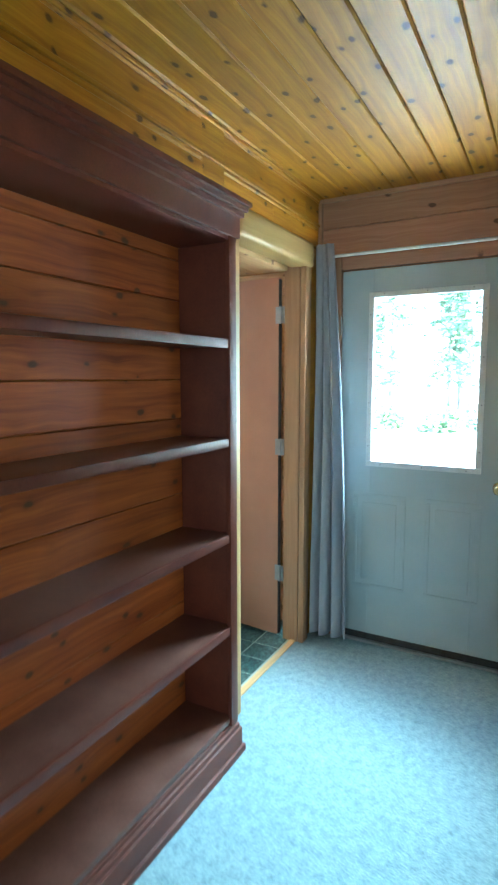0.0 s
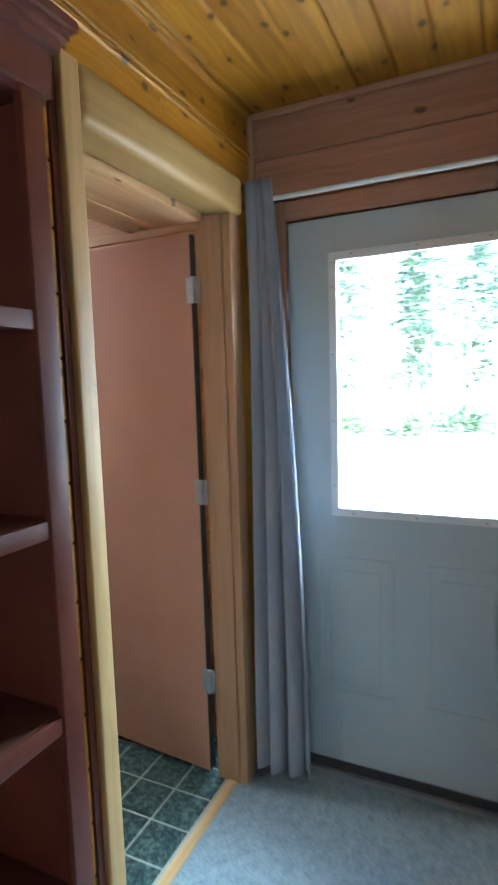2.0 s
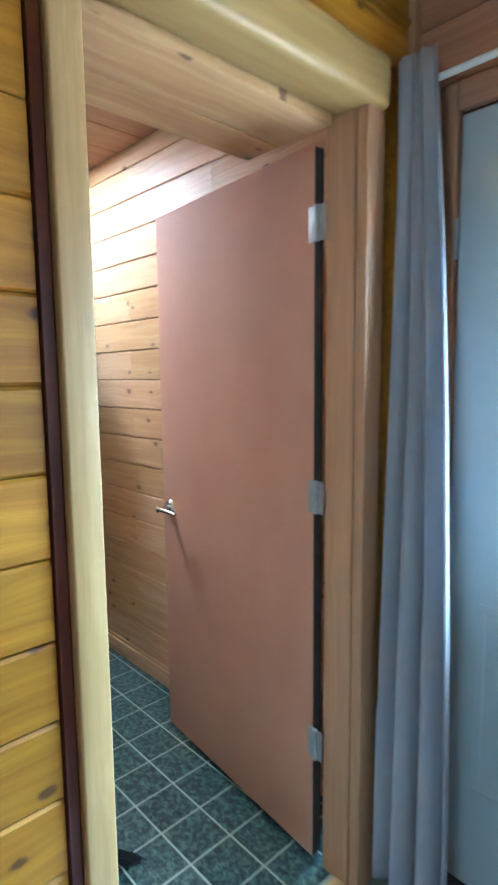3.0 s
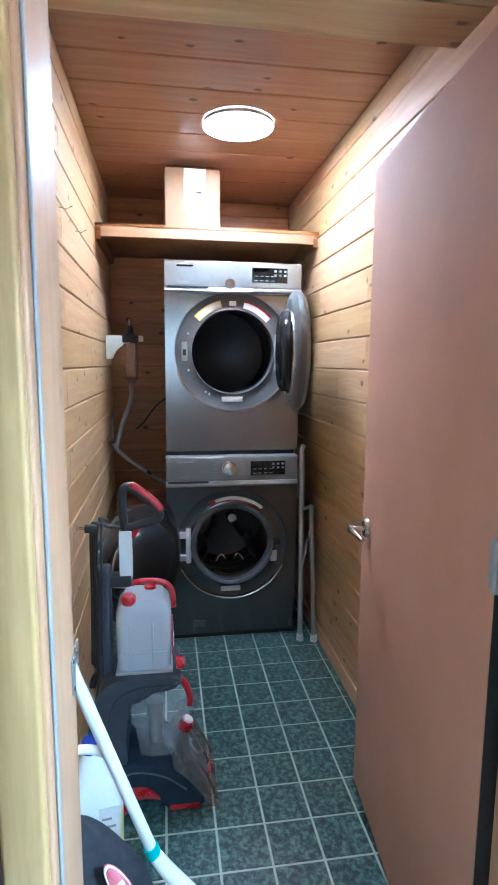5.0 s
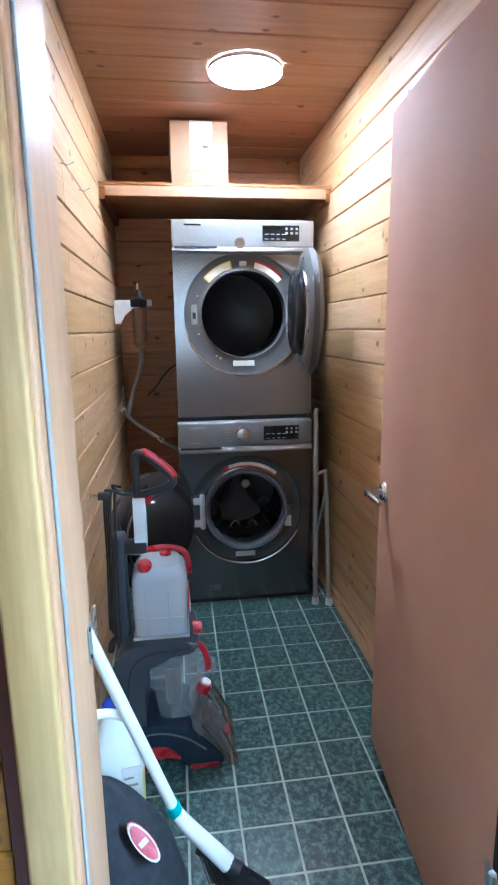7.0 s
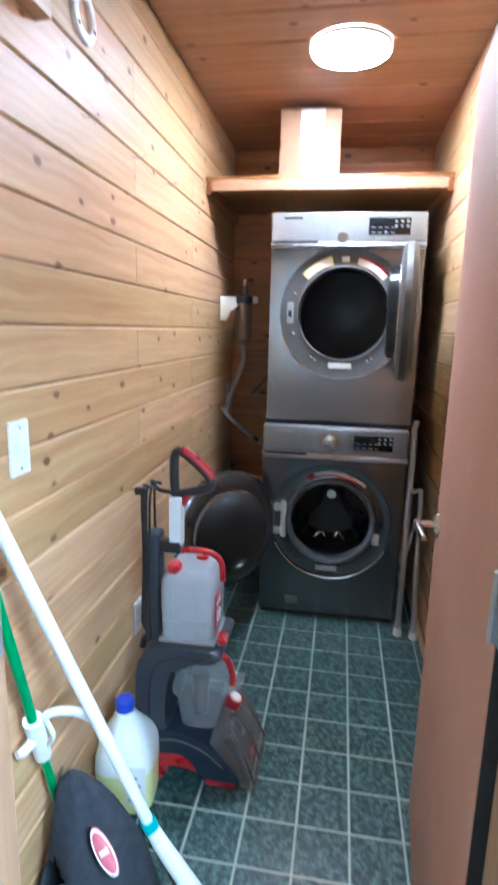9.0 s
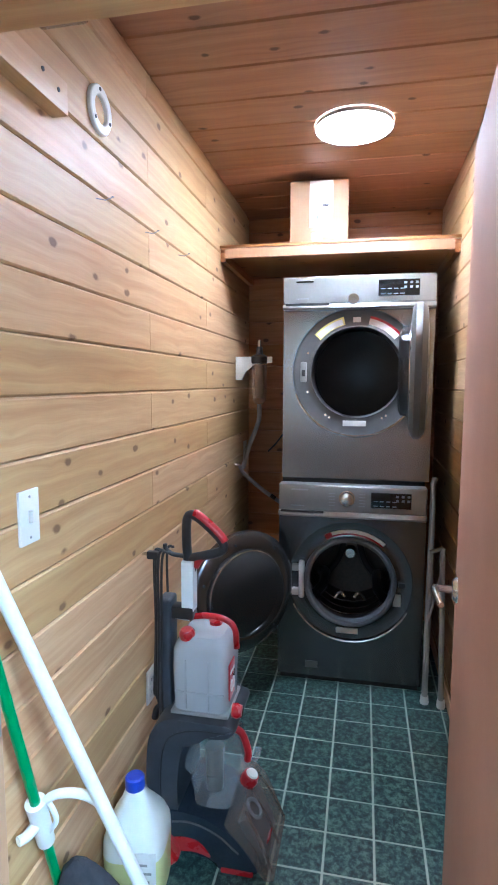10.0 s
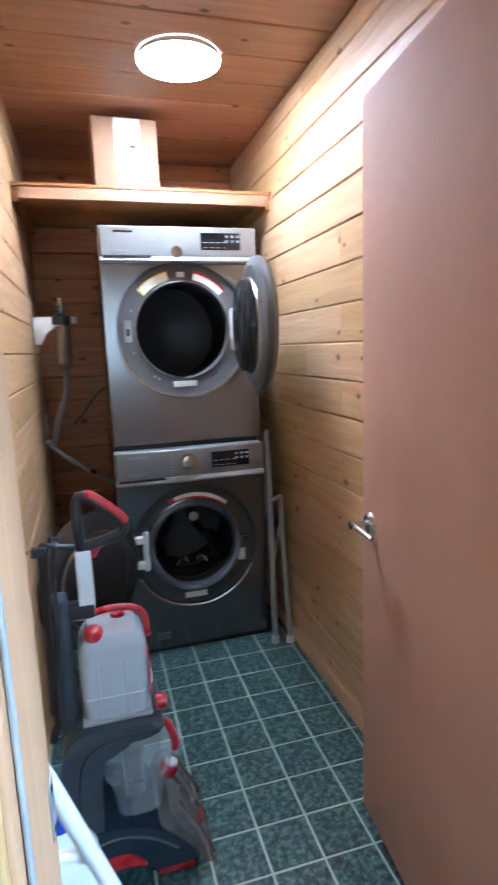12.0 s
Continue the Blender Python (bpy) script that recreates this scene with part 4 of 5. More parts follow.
        for a in (158, 202, 235, 305, 240, 300):
            part("screw", disc(0.005, 0, 10, axis='Y', thick=-0.004), CHROME, t, m=pose(0.245 * math.cos(radians(a)), 0.018, cz + 0.245 * math.sin(radians(a))))
    # open door, hung on two white hinge plates
    s = -1 if washer else 1
    Rd = 0.28 if washer else 0.272
    swing = 47 if washer else 95
    hx = s * 0.255
    d = Vector((s * math.cos(radians(swing)), -math.sin(radians(swing)), 0))
    hinge_gap = 0.015
    centre = Vector((hx, -0.015, cz)) + d * (Rd + hinge_gap)
    nrm = Vector((-s * math.sin(radians(swing)), -math.cos(radians(swing)), 0))     # towards the door's inner side
    X = d
    Z = Vector((0, 0, 1))
    Y = -nrm                                                     # local y points to the outer side
    dm = Matrix(((X.x, Y.x, Z.x, centre.x), (X.y, Y.y, Z.y, centre.y), (X.z, Y.z, Z.z, centre.z), (0, 0, 0, 1)))
    door = part("door", lathe([(Rd - 0.085, -0.006), (Rd - 0.07, -0.012), (Rd - 0.02, -0.008), (Rd, 0.006), (Rd + 0.002, 0.03), (Rd - 0.02, 0.05), (Rd - 0.09, 0.056)], 64, axis='Y'), STEELDARK if washer else GREYRING, t, "round door standing open", dm)
    bowl = [(Rd - 0.08, -0.004), (Rd - 0.1, -0.055), (Rd - 0.13, -0.085), (Rd - 0.17, -0.095), (0.001, -0.08)] if washer else [(Rd - 0.085, -0.004), (Rd - 0.092, -0.045), (Rd - 0.11, -0.055), (0.001, -0.05)]
    part("door_glass", lathe(bowl, 56, axis='Y'), BOWL, door, "bulging clear inner glass")
    part("door_cover", lathe([(Rd - 0.088, 0.052), (0.001, 0.06)], 56, axis='Y'), DISPLAY, door, "dark outer glass")
    part("door_ring", tube([((Rd - 0.085) * math.cos(2 * math.pi * i / 56), -0.01, (Rd - 0.085) * math.sin(2 * math.pi * i / 56)) for i in range(56)], 0.007, 8, closed=True), CHROME, door, "bright ring round the glass")
    for a in (20, 75, 130, 230, 285, 340):
        part("screw", disc(0.006, 0, 10, axis='Y', thick=-0.003), BLACK, door, m=pose((Rd - 0.04) * math.cos(radians(a)), -0.0095, (Rd - 0.04) * math.sin(radians(a))))
    hp = bmesh.new()
    for dz in (-0.075, 0.045):
        box(hx - 0.02, hx + 0.014, -0.02, 0.016, cz + dz, cz + dz + 0.03, 0.005, 2, hp)
    box(hx - s * 0.026 - 0.014, hx - s * 0.026 + 0.014, -0.004, 0.014, cz - 0.095, cz + 0.095, 0.012, 3, hp)
    part("door_hinge", hp, WHITEGREY, t, "pale metal door hinge")
    return t


appliance("washing_machine", pose(-3.335, 2.968, 0.004, 0, 0, 90), "dark stainless front-load washer with its door open", True)
appliance("tumble_dryer", pose(-3.385, 2.976, 1.003, 0, 0, 90), "stainless front-load dryer stacked on the washer, door open", False)
sp = thing("stacking_kit", pose(-3.40, 2.968, 0.985, 0, 0, 90), "black stacking kit between washer and dryer", "stacking kit")
part("spacer", box(-0.335, 0.335, 0.0, 0.70, 0.003, 0.022, 0.002), RUBBER, sp)

# ---------- wall shelf and box over the dryer ----------
sh = thing("wall_shelf", pose(0, 0, 0), "pine board wall shelf above the dryer", "shelf")


def lengthwise(name, x0, x1, y0, y1, z0, z1, material, parent, label=""):
    """A board along y whose grain runs along it."""
    bm = box(0, y1 - y0, 0, x1 - x0, 0, z1 - z0, 0.003)
    return part(name, bm, material, parent, label, Matrix(((0, -1, 0, x1), (1, 0, 0, y0), (0, 0, 1, z0), (0, 0, 0, 1))))


lengthwise("shelf_board", LB + 0.002, -3.475, LS + 0.002, LN - 0.002, 2.105, 2.128, CEDAR, sh)
lengthwise("front_rail", -3.473, -3.452, LS + 0.03, LN - 0.03, 2.072, 2.118, JAMB, sh, "paler fir front rail")
lengthwise("nosing", -3.475, -3.450, LS + 0.002, LN - 0.002, 2.120, 2.134, CEDAR, sh)
for y in (LS + 0.002, LN - 0.028):
    part("shelf_cleat", box(LB + 0.01, -3.47, y, y + 0.026, 2.06, 2.104, 0.002), CEDAR, sh)
cb = thing("cardboard_box", pose(-3.49, 2.782, 2.136, 0, 0, 91.5), "closed brown cardboard box with a white shipping label", "box")
part("carton", box(-0.138, 0.138, 0, 0.24, 0, 0.285, 0.003), CARD, cb)
part("label", box(-0.045, 0.065, -0.002, 0.0, 0.07, 0.284, 0.0005), PAPER, cb, "white shipping label")
for i in range(9):
    part("barcode_bar", box(-0.03 + i * 0.007, -0.027 + i * 0.007 + (0.0015 if i % 3 == 0 else 0), -0.003, -0.0018, 0.10, 0.125), BLACK, cb)
part("print", box(0.015, 0.046, -0.003, -0.0018, 0.165, 0.175), BLACK, cb)
part("tape", box(-0.035, 0.02, -0.0015, -0.0002, 0.0, 0.05, 0.0003), CLEARPL, cb, "clear packing tape")

# ---------- ceiling lamp ----------
lamp = thing("ceiling_light", pose(-3.03, 2.95, 2.459), "round white flush ceiling light, switched on", "ceiling light")
part("rim", lathe([(0.150, 0.0), (0.151, -0.014), (0.149, -0.017), (0.146, -0.016)], 56), WHITE, lamp)
part("diffuser", lathe([(0.1455, -0.0155), (0.12, -0.022), (0.07, -0.025), (0.001, -0.026)], 56), LAMP, lamp, "glowing opal diffuser")

# ---------- things on the south wall ----------


def wall_plate(name, x, z, label, category, toggle):
    t = thing(name, pose(x, LS, z), label, category)
    pl = part("plate", box(-0.036, 0.036, 0.0, 0.007, -0.06, 0.06, 0.003), WHITE, t)
    if toggle:
        part("toggle", box(-0.006, 0.006, 0.006, 0.018, -0.012, 0.016, 0.002), WHITE, t)
        for dz in (-0.045, 0.045):
            part("screw", disc(0.003, 0, 8, axis='Y', thick=0.002), HINGE, pl, m=pose(0, 0.0065, dz))
    else:
        for dz in (-0.022, 0.022):
            s = part("socket", box(-0.017, 0.017, 0.006, 0.009, dz - 0.016, dz + 0.016, 0.003), WHITEGREY, t)
            for dx in (-0.006, 0.006):
                part("slot", box(dx - 0.001, dx + 0.001, 0.0085, 0.0098, dz - 0.004, dz + 0.006), BLACK, s)


wall_plate("light_switch", -1.80, 1.175, "white toggle light switch on the pine wall", "light switch", True)
wall_plate("wall_outlet", -2.475, 0.41, "white double wall outlet on the pine wall", "wall outlet", False)
wall_plate("wall_outlet", -4.05, 1.05, "white wall outlet in the dim corner", "wall outlet", False)
ring = thing("wall_ring", pose(-2.185, LS, 2.185), "round off-white mounting ring screwed to the wall", "mounting ring")
part("ring", lathe([(0.036, 0.0), (0.036, 0.009), (0.039, 0.012), (0.058, 0.012), (0.061, 0.009), (0.061, 0.0)], 40, axis='Y'), WHITE, ring)
for a in (80, 200, 320):
    part("screw", disc(0.005, 0, 10, axis='Y', thick=0.002), BLACK, ring, m=pose(0.049 * math.cos(radians(a)), 0.0115, 0.049 * math.sin(radians(a))))
for x, z in ((-2.16, 1.955), (-2.50, 1.955), (-2.83, 1.955)):
    nail = thing("nail", pose(x, LS, z), "bent steel nail in the pine wall", "nail")
    part("shank", tube([(0, -0.005, 0), (-0.012, 0.022, -0.004), (-0.03, 0.035, 0.008)], 0.0015, 8), HINGE, nail)
    part("head", disc(0.004, 0, 8, thick=0.002), HINGE, nail, m=pose(-0.03, 0.035, 0.008))
pack = thing("light_bulb_pack", pose(-1.645, 2.465, 2.102), "clear plastic light bulb blister pack on the overhead shelf", "light bulb")
part("blister", box(-0.085, 0.02, -0.05, 0.05, 0.0, 0.05, 0.012, 3), CLEARPL, pack)
part("card", box(-0.03, 0.02, -0.05, 0.05, -0.0005, 0.001), PAPER, pack)
part("bulb", lathe([(0.001, 0.0), (0.012, 0.004), (0.024, 0.02), (0.026, 0.035), (0.014, 0.055), (0.012, 0.075)], 20, axis='X', centre=(-0.09, 0, 0.026)), WHITE, pack)

# ---------- water filter, hoses and pipes in the back corner ----------
wf = thing("water_filter", pose(-3.80, 2.44, 1.58), "water filter housing on a white bracket with hose", "water filter")
part("bracket", prism([(-0.135, -0.10), (-0.135, 0.03), (0.07, 0.03), (0.07, -0.002), (-0.03, -0.01), (-0.08, -0.05), (-0.10, -0.10)], -0.012, 0.012, 0.002), WHITE, wf, "white plastic bracket")
part("filter_cap", lathe([(0.042, -0.01), (0.046, 0.0), (0.046, 0.03), (0.02, 0.045), (0.016, 0.08), (0.012, 0.085), (0.001, 0.085)], 24), BLACK, wf, m=pose(0.005, 0.0, 0))
part("filter_bowl", lathe([(0.001, -0.235), (0.02, -0.235), (0.036, -0.215), (0.041, -0.18), (0.042, -0.012)], 28), CLEARPL, wf, "smoky clear bowl", pose(0.005, 0, 0))
part("cartridge", lathe([(0.001, -0.2), (0.024, -0.2), (0.024, -0.015), (0.001, -0.015)], 20), CARD, wf, m=pose(0.005, 0, 0))
part("tap", tube([(0.0, 0.0, 0.03), (0.0, 0.0, 0.12)], 0.009), CHROME, wf)
part("hose", tube(arc([(0.005, 0.0, -0.235), (0.0, -0.005, -0.33), (0.01, -0.055, -0.47), (0.02, -0.09, -0.6)], 8), 0.013), PVC, wf, "grey ribbed hose")
hs = thing("supply_hose", pose(-3.78, 2.36, 0.98), "grey water hose looping behind the washer", "hose")
part("hose", tube(arc([(0, -0.03, 0.02), (0.03, 0.0, -0.02), (0.05, 0.09, -0.09), (0.03, 0.18, -0.16), (0.0, 0.3, -0.24)], 8), 0.011), PVC, hs)
part("fitting", tube([(0, -0.055, 0.02), (0, -0.02, 0.02)], 0.014), CHROME, hs, "metal hose fitting")
part("fitting", tube([(0.036, 0.155, -0.14), (0.03, 0.18, -0.16)], 0.014), CHROME, hs, "metal hose fitting")
cord = thing("power_cord", pose(-4.05, 2.45, 1.05), "black appliance power cord", "cord")
part("cable", tube(arc([(0, 0.0, 0), (0.03, 0.05, 0.05), (0.0, 0.13, 0.15), (0.02, 0.26, 0.24)], 8), 0.005), BLACK, cord)

# ---------- folded legs leaning by the washer ----------
lg = thing("folding_stand", pose(-3.27, 3.345, 0.004), "folded grey metal tube stand with white feet", "folding stand")
part("leg", tube(arc([(0.02, -0.025, 0.0), (-0.02, -0.018, 0.5), (-0.06, -0.012, 0.93), (-0.075, -0.012, 1.0), (-0.09, 0.0, 1.03)], 5), 0.0135), LEGGREY, lg)
part("leg", tube([(0.04, 0.045, 0.0), (-0.03, 0.035, 0.72)], 0.0125), LEGGREY, lg)
part("crossbar", tube([(-0.03, -0.02, 0.7), (-0.03, 0.037, 0.72)], 0.010), LEGGREY, lg)
part("link", tube([(-0.0, -0.02, 0.38), (-0.03, 0.037, 0.62)], 0.006), LEGGREY, lg)
for x, y in ((0.02, -0.025), (0.04, 0.045)):
    part("foot_cap", lathe([(0.001, -0.002), (0.018, -0.002), (0.02, 0.004), (0.017, 0.035), (0.0135, 0.036)], 18), WHITE, lg, "white rubber foot", pose(x, y, 0.002))

# ---------- carpet washer ----------


def carpet_washer():
    t = thing("carpet_cleaner", pose(-2.325, 2.552, 0.004), "upright carpet cleaner in hazed black and red with clear tanks", "carpet cleaner")
    # local y points forward into the room
    def curve(points, steps=4):
        loop = [(y, z, 0) for y, z in points]
        return [(p.x, p.y) for p in arc(loop + loop[:1], steps)[:-1]]

    base = part("base", prism(curve([(-0.135, 0.05), (-0.145, 0.12), (-0.11, 0.168), (-0.03, 0.178), (0.06, 0.155), (0.13, 0.105), (0.178, 0.045), (0.185, 0.014), (0.12, 0.012), (0.055, 0.022), (0.01, 0.065), (-0.06, 0.06), (-0.10, 0.03)]), -0.125, 0.125, 0.014), NAVY, t, "glossy dark foot")
    part("side_accent", prism(curve([(-0.085, 0.05), (-0.09, 0.085), (-0.04, 0.1), (0.01, 0.092), (0.045, 0.05), (0.0, 0.06)]), 0.1235, 0.1285, 0.001), RED, base, "red side panel")
    part("toe_accent", box(-0.10, 0.1265, 0.075, 0.175, 0.003, 0.024, 0.006), RED, base, "red brush cover edge")
    part("hood_seam", tube(arc([(0.126, -0.13, 0.13), (0.1265, -0.03, 0.152), (0.1265, 0.06, 0.128), (0.126, 0.13, 0.075)], 5), 0.003, 6), GREYRING, base)
    noz = part("nozzle", prism(curve([(0.085, 0.158), (0.115, 0.192), (0.155, 0.175), (0.195, 0.10), (0.228, 0.022), (0.236, 0.005), (0.205, 0.004), (0.175, 0.06), (0.13, 0.115)]), -0.128, 0.128, 0.01), NOZZLE, t, "clear brownish suction nozzle")
    part("nozzle_ring", lathe([(0.020, 0.0), (0.026, 0.005), (0.033, 0.0)], 28), GREYRING, noz, m=pose(0.055, 0.165, 0.172, -42))
    part("nozzle_inlay", prism(curve([(0.12, 0.14), (0.15, 0.15), (0.18, 0.09), (0.208, 0.02), (0.19, 0.02), (0.15, 0.09)]), -0.085, 0.085, 0.004), GREYRING, noz)
    part("nozzle_badge", box(0.02, 0.06, 0.0, 0.004, -0.012, 0.012, 0.001), RED, noz, "small red mark", pose(0.0, 0.207, 0.075, -24))
    for x in (-0.09, 0.0, 0.09):
        part("nozzle_rib", tube([(x, 0.145, 0.185), (x * 1.15, 0.2, 0.097), (x * 1.25, 0.232, 0.02)], 0.004, 6), NOZZLE, noz)
    part("knob", lathe([(0.026, 0.0), (0.028, 0.02), (0.024, 0.034), (0.001, 0.036)], 24), RED, t, "red and white knob", pose(-0.03, 0.125, 0.185, -25))
    part("knob_cap", lathe([(0.02, 0.0), (0.018, 0.006), (0.001, 0.008)], 24), WHITE, t, m=pose(-0.03, 0.14, 0.217, -25))
    for x in (-0.135, 0.112):
        w = part("wheel", lathe([(0.001, 0.0), (0.05, 0.0), (0.056, 0.006), (0.056, 0.018), (0.05, 0.024), (0.001, 0.024)], 32, axis='X'), RED, t, "red rear wheel", pose(x, -0.105, 0.052))
        part("hub", lathe([(0.001, 0.025), (0.02, 0.025), (0.024, -0.001), (0.001, -0.001)], 20, axis='X'), BLACK, w)
    part("body_shell", prism(curve([(-0.155, 0.13), (-0.158, 0.3), (-0.145, 0.41), (-0.10, 0.462), (0.0, 0.466), (0.10, 0.462), (0.115, 0.44), (0.07, 0.422), (-0.01, 0.415), (-0.045, 0.37), (-0.06, 0.27), (-0.06, 0.17), (-0.08, 0.13)]), -0.118, 0.118, 0.016), HAZEBLACK, t, "black body shell, haze painted in as dark grey")
    part("shell_seam", tube(arc([(0.119, -0.11, 0.15), (0.1195, -0.112, 0.3), (0.1195, -0.09, 0.40), (0.1195, -0.02, 0.438), (0.119, 0.09, 0.443)], 5), 0.0025, 6), BLACK, t)
    dirty = part("dirty_tank", rounded_column([(0.17, 0.066, 0.055, 4, 0), (0.18, 0.076, 0.064, 4, 0), (0.295, 0.09, 0.08, 4, 0), (0.30, 0.102, 0.092, 4, 0), (0.312, 0.102, 0.092, 4, 0), (0.318, 0.092, 0.084, 4, 0), (0.37, 0.088, 0.076, 3.5, 0), (0.405, 0.066, 0.06, 3, 0)]), CLEARPL, t, "clear smoky dirty-water tank", pose(0.015, 0.04, 0))
    part("tank_spout", prism(curve([(0.07, 0.30), (0.12, 0.325), (0.135, 0.318), (0.10, 0.29)]), -0.03, 0.03, 0.004), CLEARPL, dirty)
    part("inner_float", lathe([(0.001, 0.19), (0.026, 0.19), (0.03, 0.33), (0.001, 0.335)], 20, centre=(0.0, -0.01, 0)), GREYRING, dirty)
    part("tank_latch", tube(arc([(0.045, 0.045, 0.43), (0.045, 0.085, 0.415), (0.045, 0.105, 0.36), (0.045, 0.104, 0.33)], 6), 0.011, 10), RED, dirty, "red curved tank handle")
    clean = part("clean_tank", rounded_column([(0.47, 0.076, 0.078, 6, 0), (0.48, 0.084, 0.086, 6, 0), (0.60, 0.087, 0.09, 6, 0), (0.665, 0.086, 0.088, 6, 0), (0.685, 0.08, 0.08, 5, 0), (0.704, 0.066, 0.064, 4.5, 0)]), TANK, t, "cloudy white clean-water tank")
    for y in (-0.045, 0.025):
        part("tank_rib", box(-0.0885, 0.0885, y, y + 0.006, 0.485, 0.64, 0.002), TANK, clean)
    part("tank_rib", box(-0.0885, 0.0885, -0.075, 0.075, 0.535, 0.541, 0.002), TANK, clean)
    part("tank_base", box(-0.088, 0.088, -0.09, 0.09, 0.466, 0.478, 0.005), PVC, clean)
    part("tank_cap", lathe([(0.023, 0.0), (0.025, 0.01), (0.024, 0.018), (0.017, 0.028), (0.001, 0.032)], 28), RED, clean, "red screw cap", pose(0.052, -0.045, 0.696, 0, 10))
    part("tank_cap", lathe([(0.02, 0.0), (0.021, 0.012), (0.001, 0.014)], 28), RED, clean, "red screw cap", pose(-0.04, 0.02, 0.702))
    part("tank_handle", tube(arc([(0.0, -0.06, 0.735), (0.0, 0.0, 0.745), (0.0, 0.06, 0.738), (0.0, 0.09, 0.71), (0.0, 0.096, 0.65)], 6), 0.0095, 12), RED, clean, "red carrying handle")
    part("tank_handle_tail", tube([(0.0, -0.11, 0.742), (0.0, -0.055, 0.736)], 0.0135, 12), WHITEGREY, clean)
    part("tank_label", box(0.012, 0.076, 0.0885, 0.0925, 0.52, 0.63, 0.001), RED, clean, "red printed label")
    for i in (0, 1):
        part("label_print", tube([(0.033 + 0.024 * i + 0.01 * math.cos(k * math.pi / 8), 0.094, 0.56 + 0.017 * math.sin(k * math.pi / 8)) for k in range(16)], 0.0018, 6, closed=True), PAPER, clean)
    part("label_print", box(0.02, 0.068, 0.092, 0.0937, 0.598, 0.607), PAPER, clean)
    part("valve_knob", lathe([(0.02, 0.0), (0.022, 0.014), (0.016, 0.03), (0.001, 0.031)], 24, axis='Y'), RED, t, "red dial", pose(0.07, 0.10, 0.49))
    part("spine", box(-0.035, 0.035, -0.15, -0.105, 0.40, 0.80, 0.012, 3), HAZEBLACK, t)
    neck = part("handle_neck", box(-0.022, 0.022, -0.075, -0.035, 0.76, 0.92, 0.006), WHITEGREY, t, "pale grey handle neck")
    part("trigger_slot", box(-0.004, 0.004, -0.036, -0.033, 0.885, 0.898), BLACK, neck)
    part("neck_joint", box(-0.024, 0.024, -0.13, -0.036, 0.735, 0.775, 0.008), BLACK, t)
    hp = arc([(0, -0.058, 0.915), (0, -0.062, 0.98), (0, -0.06, 1.045), (0, -0.042, 1.062), (0, 0.0, 1.035), (0, 0.05, 0.985), (0, 0.048, 0.955), (0, 0.0, 0.938), (0, -0.05, 0.925)], 6)
    grip = part("grip", tube(hp, 0.0145, 12), BLACK, t, "black loop grip")
    part("grip_inlay", tube([p + Vector((0.0, 0.004, 0.004)) for p in hp[18:32]], 0.0145, 12), RED, grip, "red grip inlay")
    part("grip_inlay", tube(arc([(0, -0.035, 0.9), (0, -0.015, 0.93), (0, 0.03, 0.945)], 5), 0.013, 12), RED, grip, "red grip inlay")
    # cord wound on two hooks behind the handle
    hook = part("cord_hook", tube(arc([(0, -0.07, 0.93), (0, -0.11, 0.935), (0, -0.13, 0.95), (0, -0.132, 0.965)], 5), 0.007), BLACK, t)
    part("cord_hook", tube(arc([(0.0, -0.13, 0.44), (0.0, -0.165, 0.42), (0.0, -0.175, 0.385)], 5), 0.011), BLACK, t)
    rng = random.Random(2)
    for i in range(6):
        dx, dy = rng.uniform(-0.03, 0.04), -0.125 - 0.007 * i
        pts = arc([(dx, dy + 0.02, 0.95), (dx + 0.01, dy, 0.93), (dx + rng.uniform(-.01, .01), dy - 0.005, 0.7), (dx, dy - 0.01, 0.5), (dx, dy - 0.008, 0.42 + 0.01 * i)], 6)
        part("cord_loop", tube(pts, 0.0042, 8), BLACK, t)
    plug = part("plug", box(0.0, 0.022, -0.178, -0.14, 0.925, 0.95, 0.006), BLACK, t, "black plug", pose(0.02, 0, 0))
    part("prong", box(0.004, 0.006, -0.195, -0.177, 0.936, 0.942), CHROME, plug)
    part("prong", box(0.014, 0.016, -0.195, -0.177, 0.936, 0.942), CHROME, plug)



# ---------- jug ----------


def rounded_column(sections, n=28):
    """Rounded-square sections: z, half x, half y, exponent, offset x."""
    bm = bmesh.new()
    rings = []
    for z, a, b, e, ox in sections:
        ring = []
        for i in range(n):
            t = 2 * math.pi * i / n
            c, s = math.cos(t), math.sin(t)
            ring.append(bm.verts.new((ox + a * math.copysign(abs(c) ** (2 / e), c), b * math.copysign(abs(s) ** (2 / e), s), z)))
        rings.append(ring)
    for p, q in zip(rings, rings[1:]):
        for i in range(n):
            bm.faces.new((p[i], p[(i + 1) % n], q[(i + 1) % n], q[i]))
    bm.faces.new(rings[0])
    bm.faces.new(rings[-1])
    return bm


carpet_washer()

jug = thing("jug", pose(-2.14, 2.394, 0.004, 0, 0, 8) @ Matrix.Scale(1.14, 4), "translucent plastic jug part-filled with yellow-green liquid", "jug")
part("filled_part", rounded_column([(0.0, 0.078, 0.07, 4, 0), (0.006, 0.085, 0.077, 4, 0), (0.115, 0.086, 0.078, 4, 0)]), JUGFILL, jug, "yellow-green liquid showing through")
part("upper_part", rounded_column([(0.115, 0.086, 0.078, 4, 0), (0.15, 0.085, 0.077, 4, 0), (0.185, 0.07, 0.064, 3.2, 0.004), (0.23, 0.044, 0.039, 2.4, 0.012), (0.262, 0.026, 0.026, 2, 0.018), (0.275, 0.021, 0.021, 2, 0.02)]), JUG, jug)
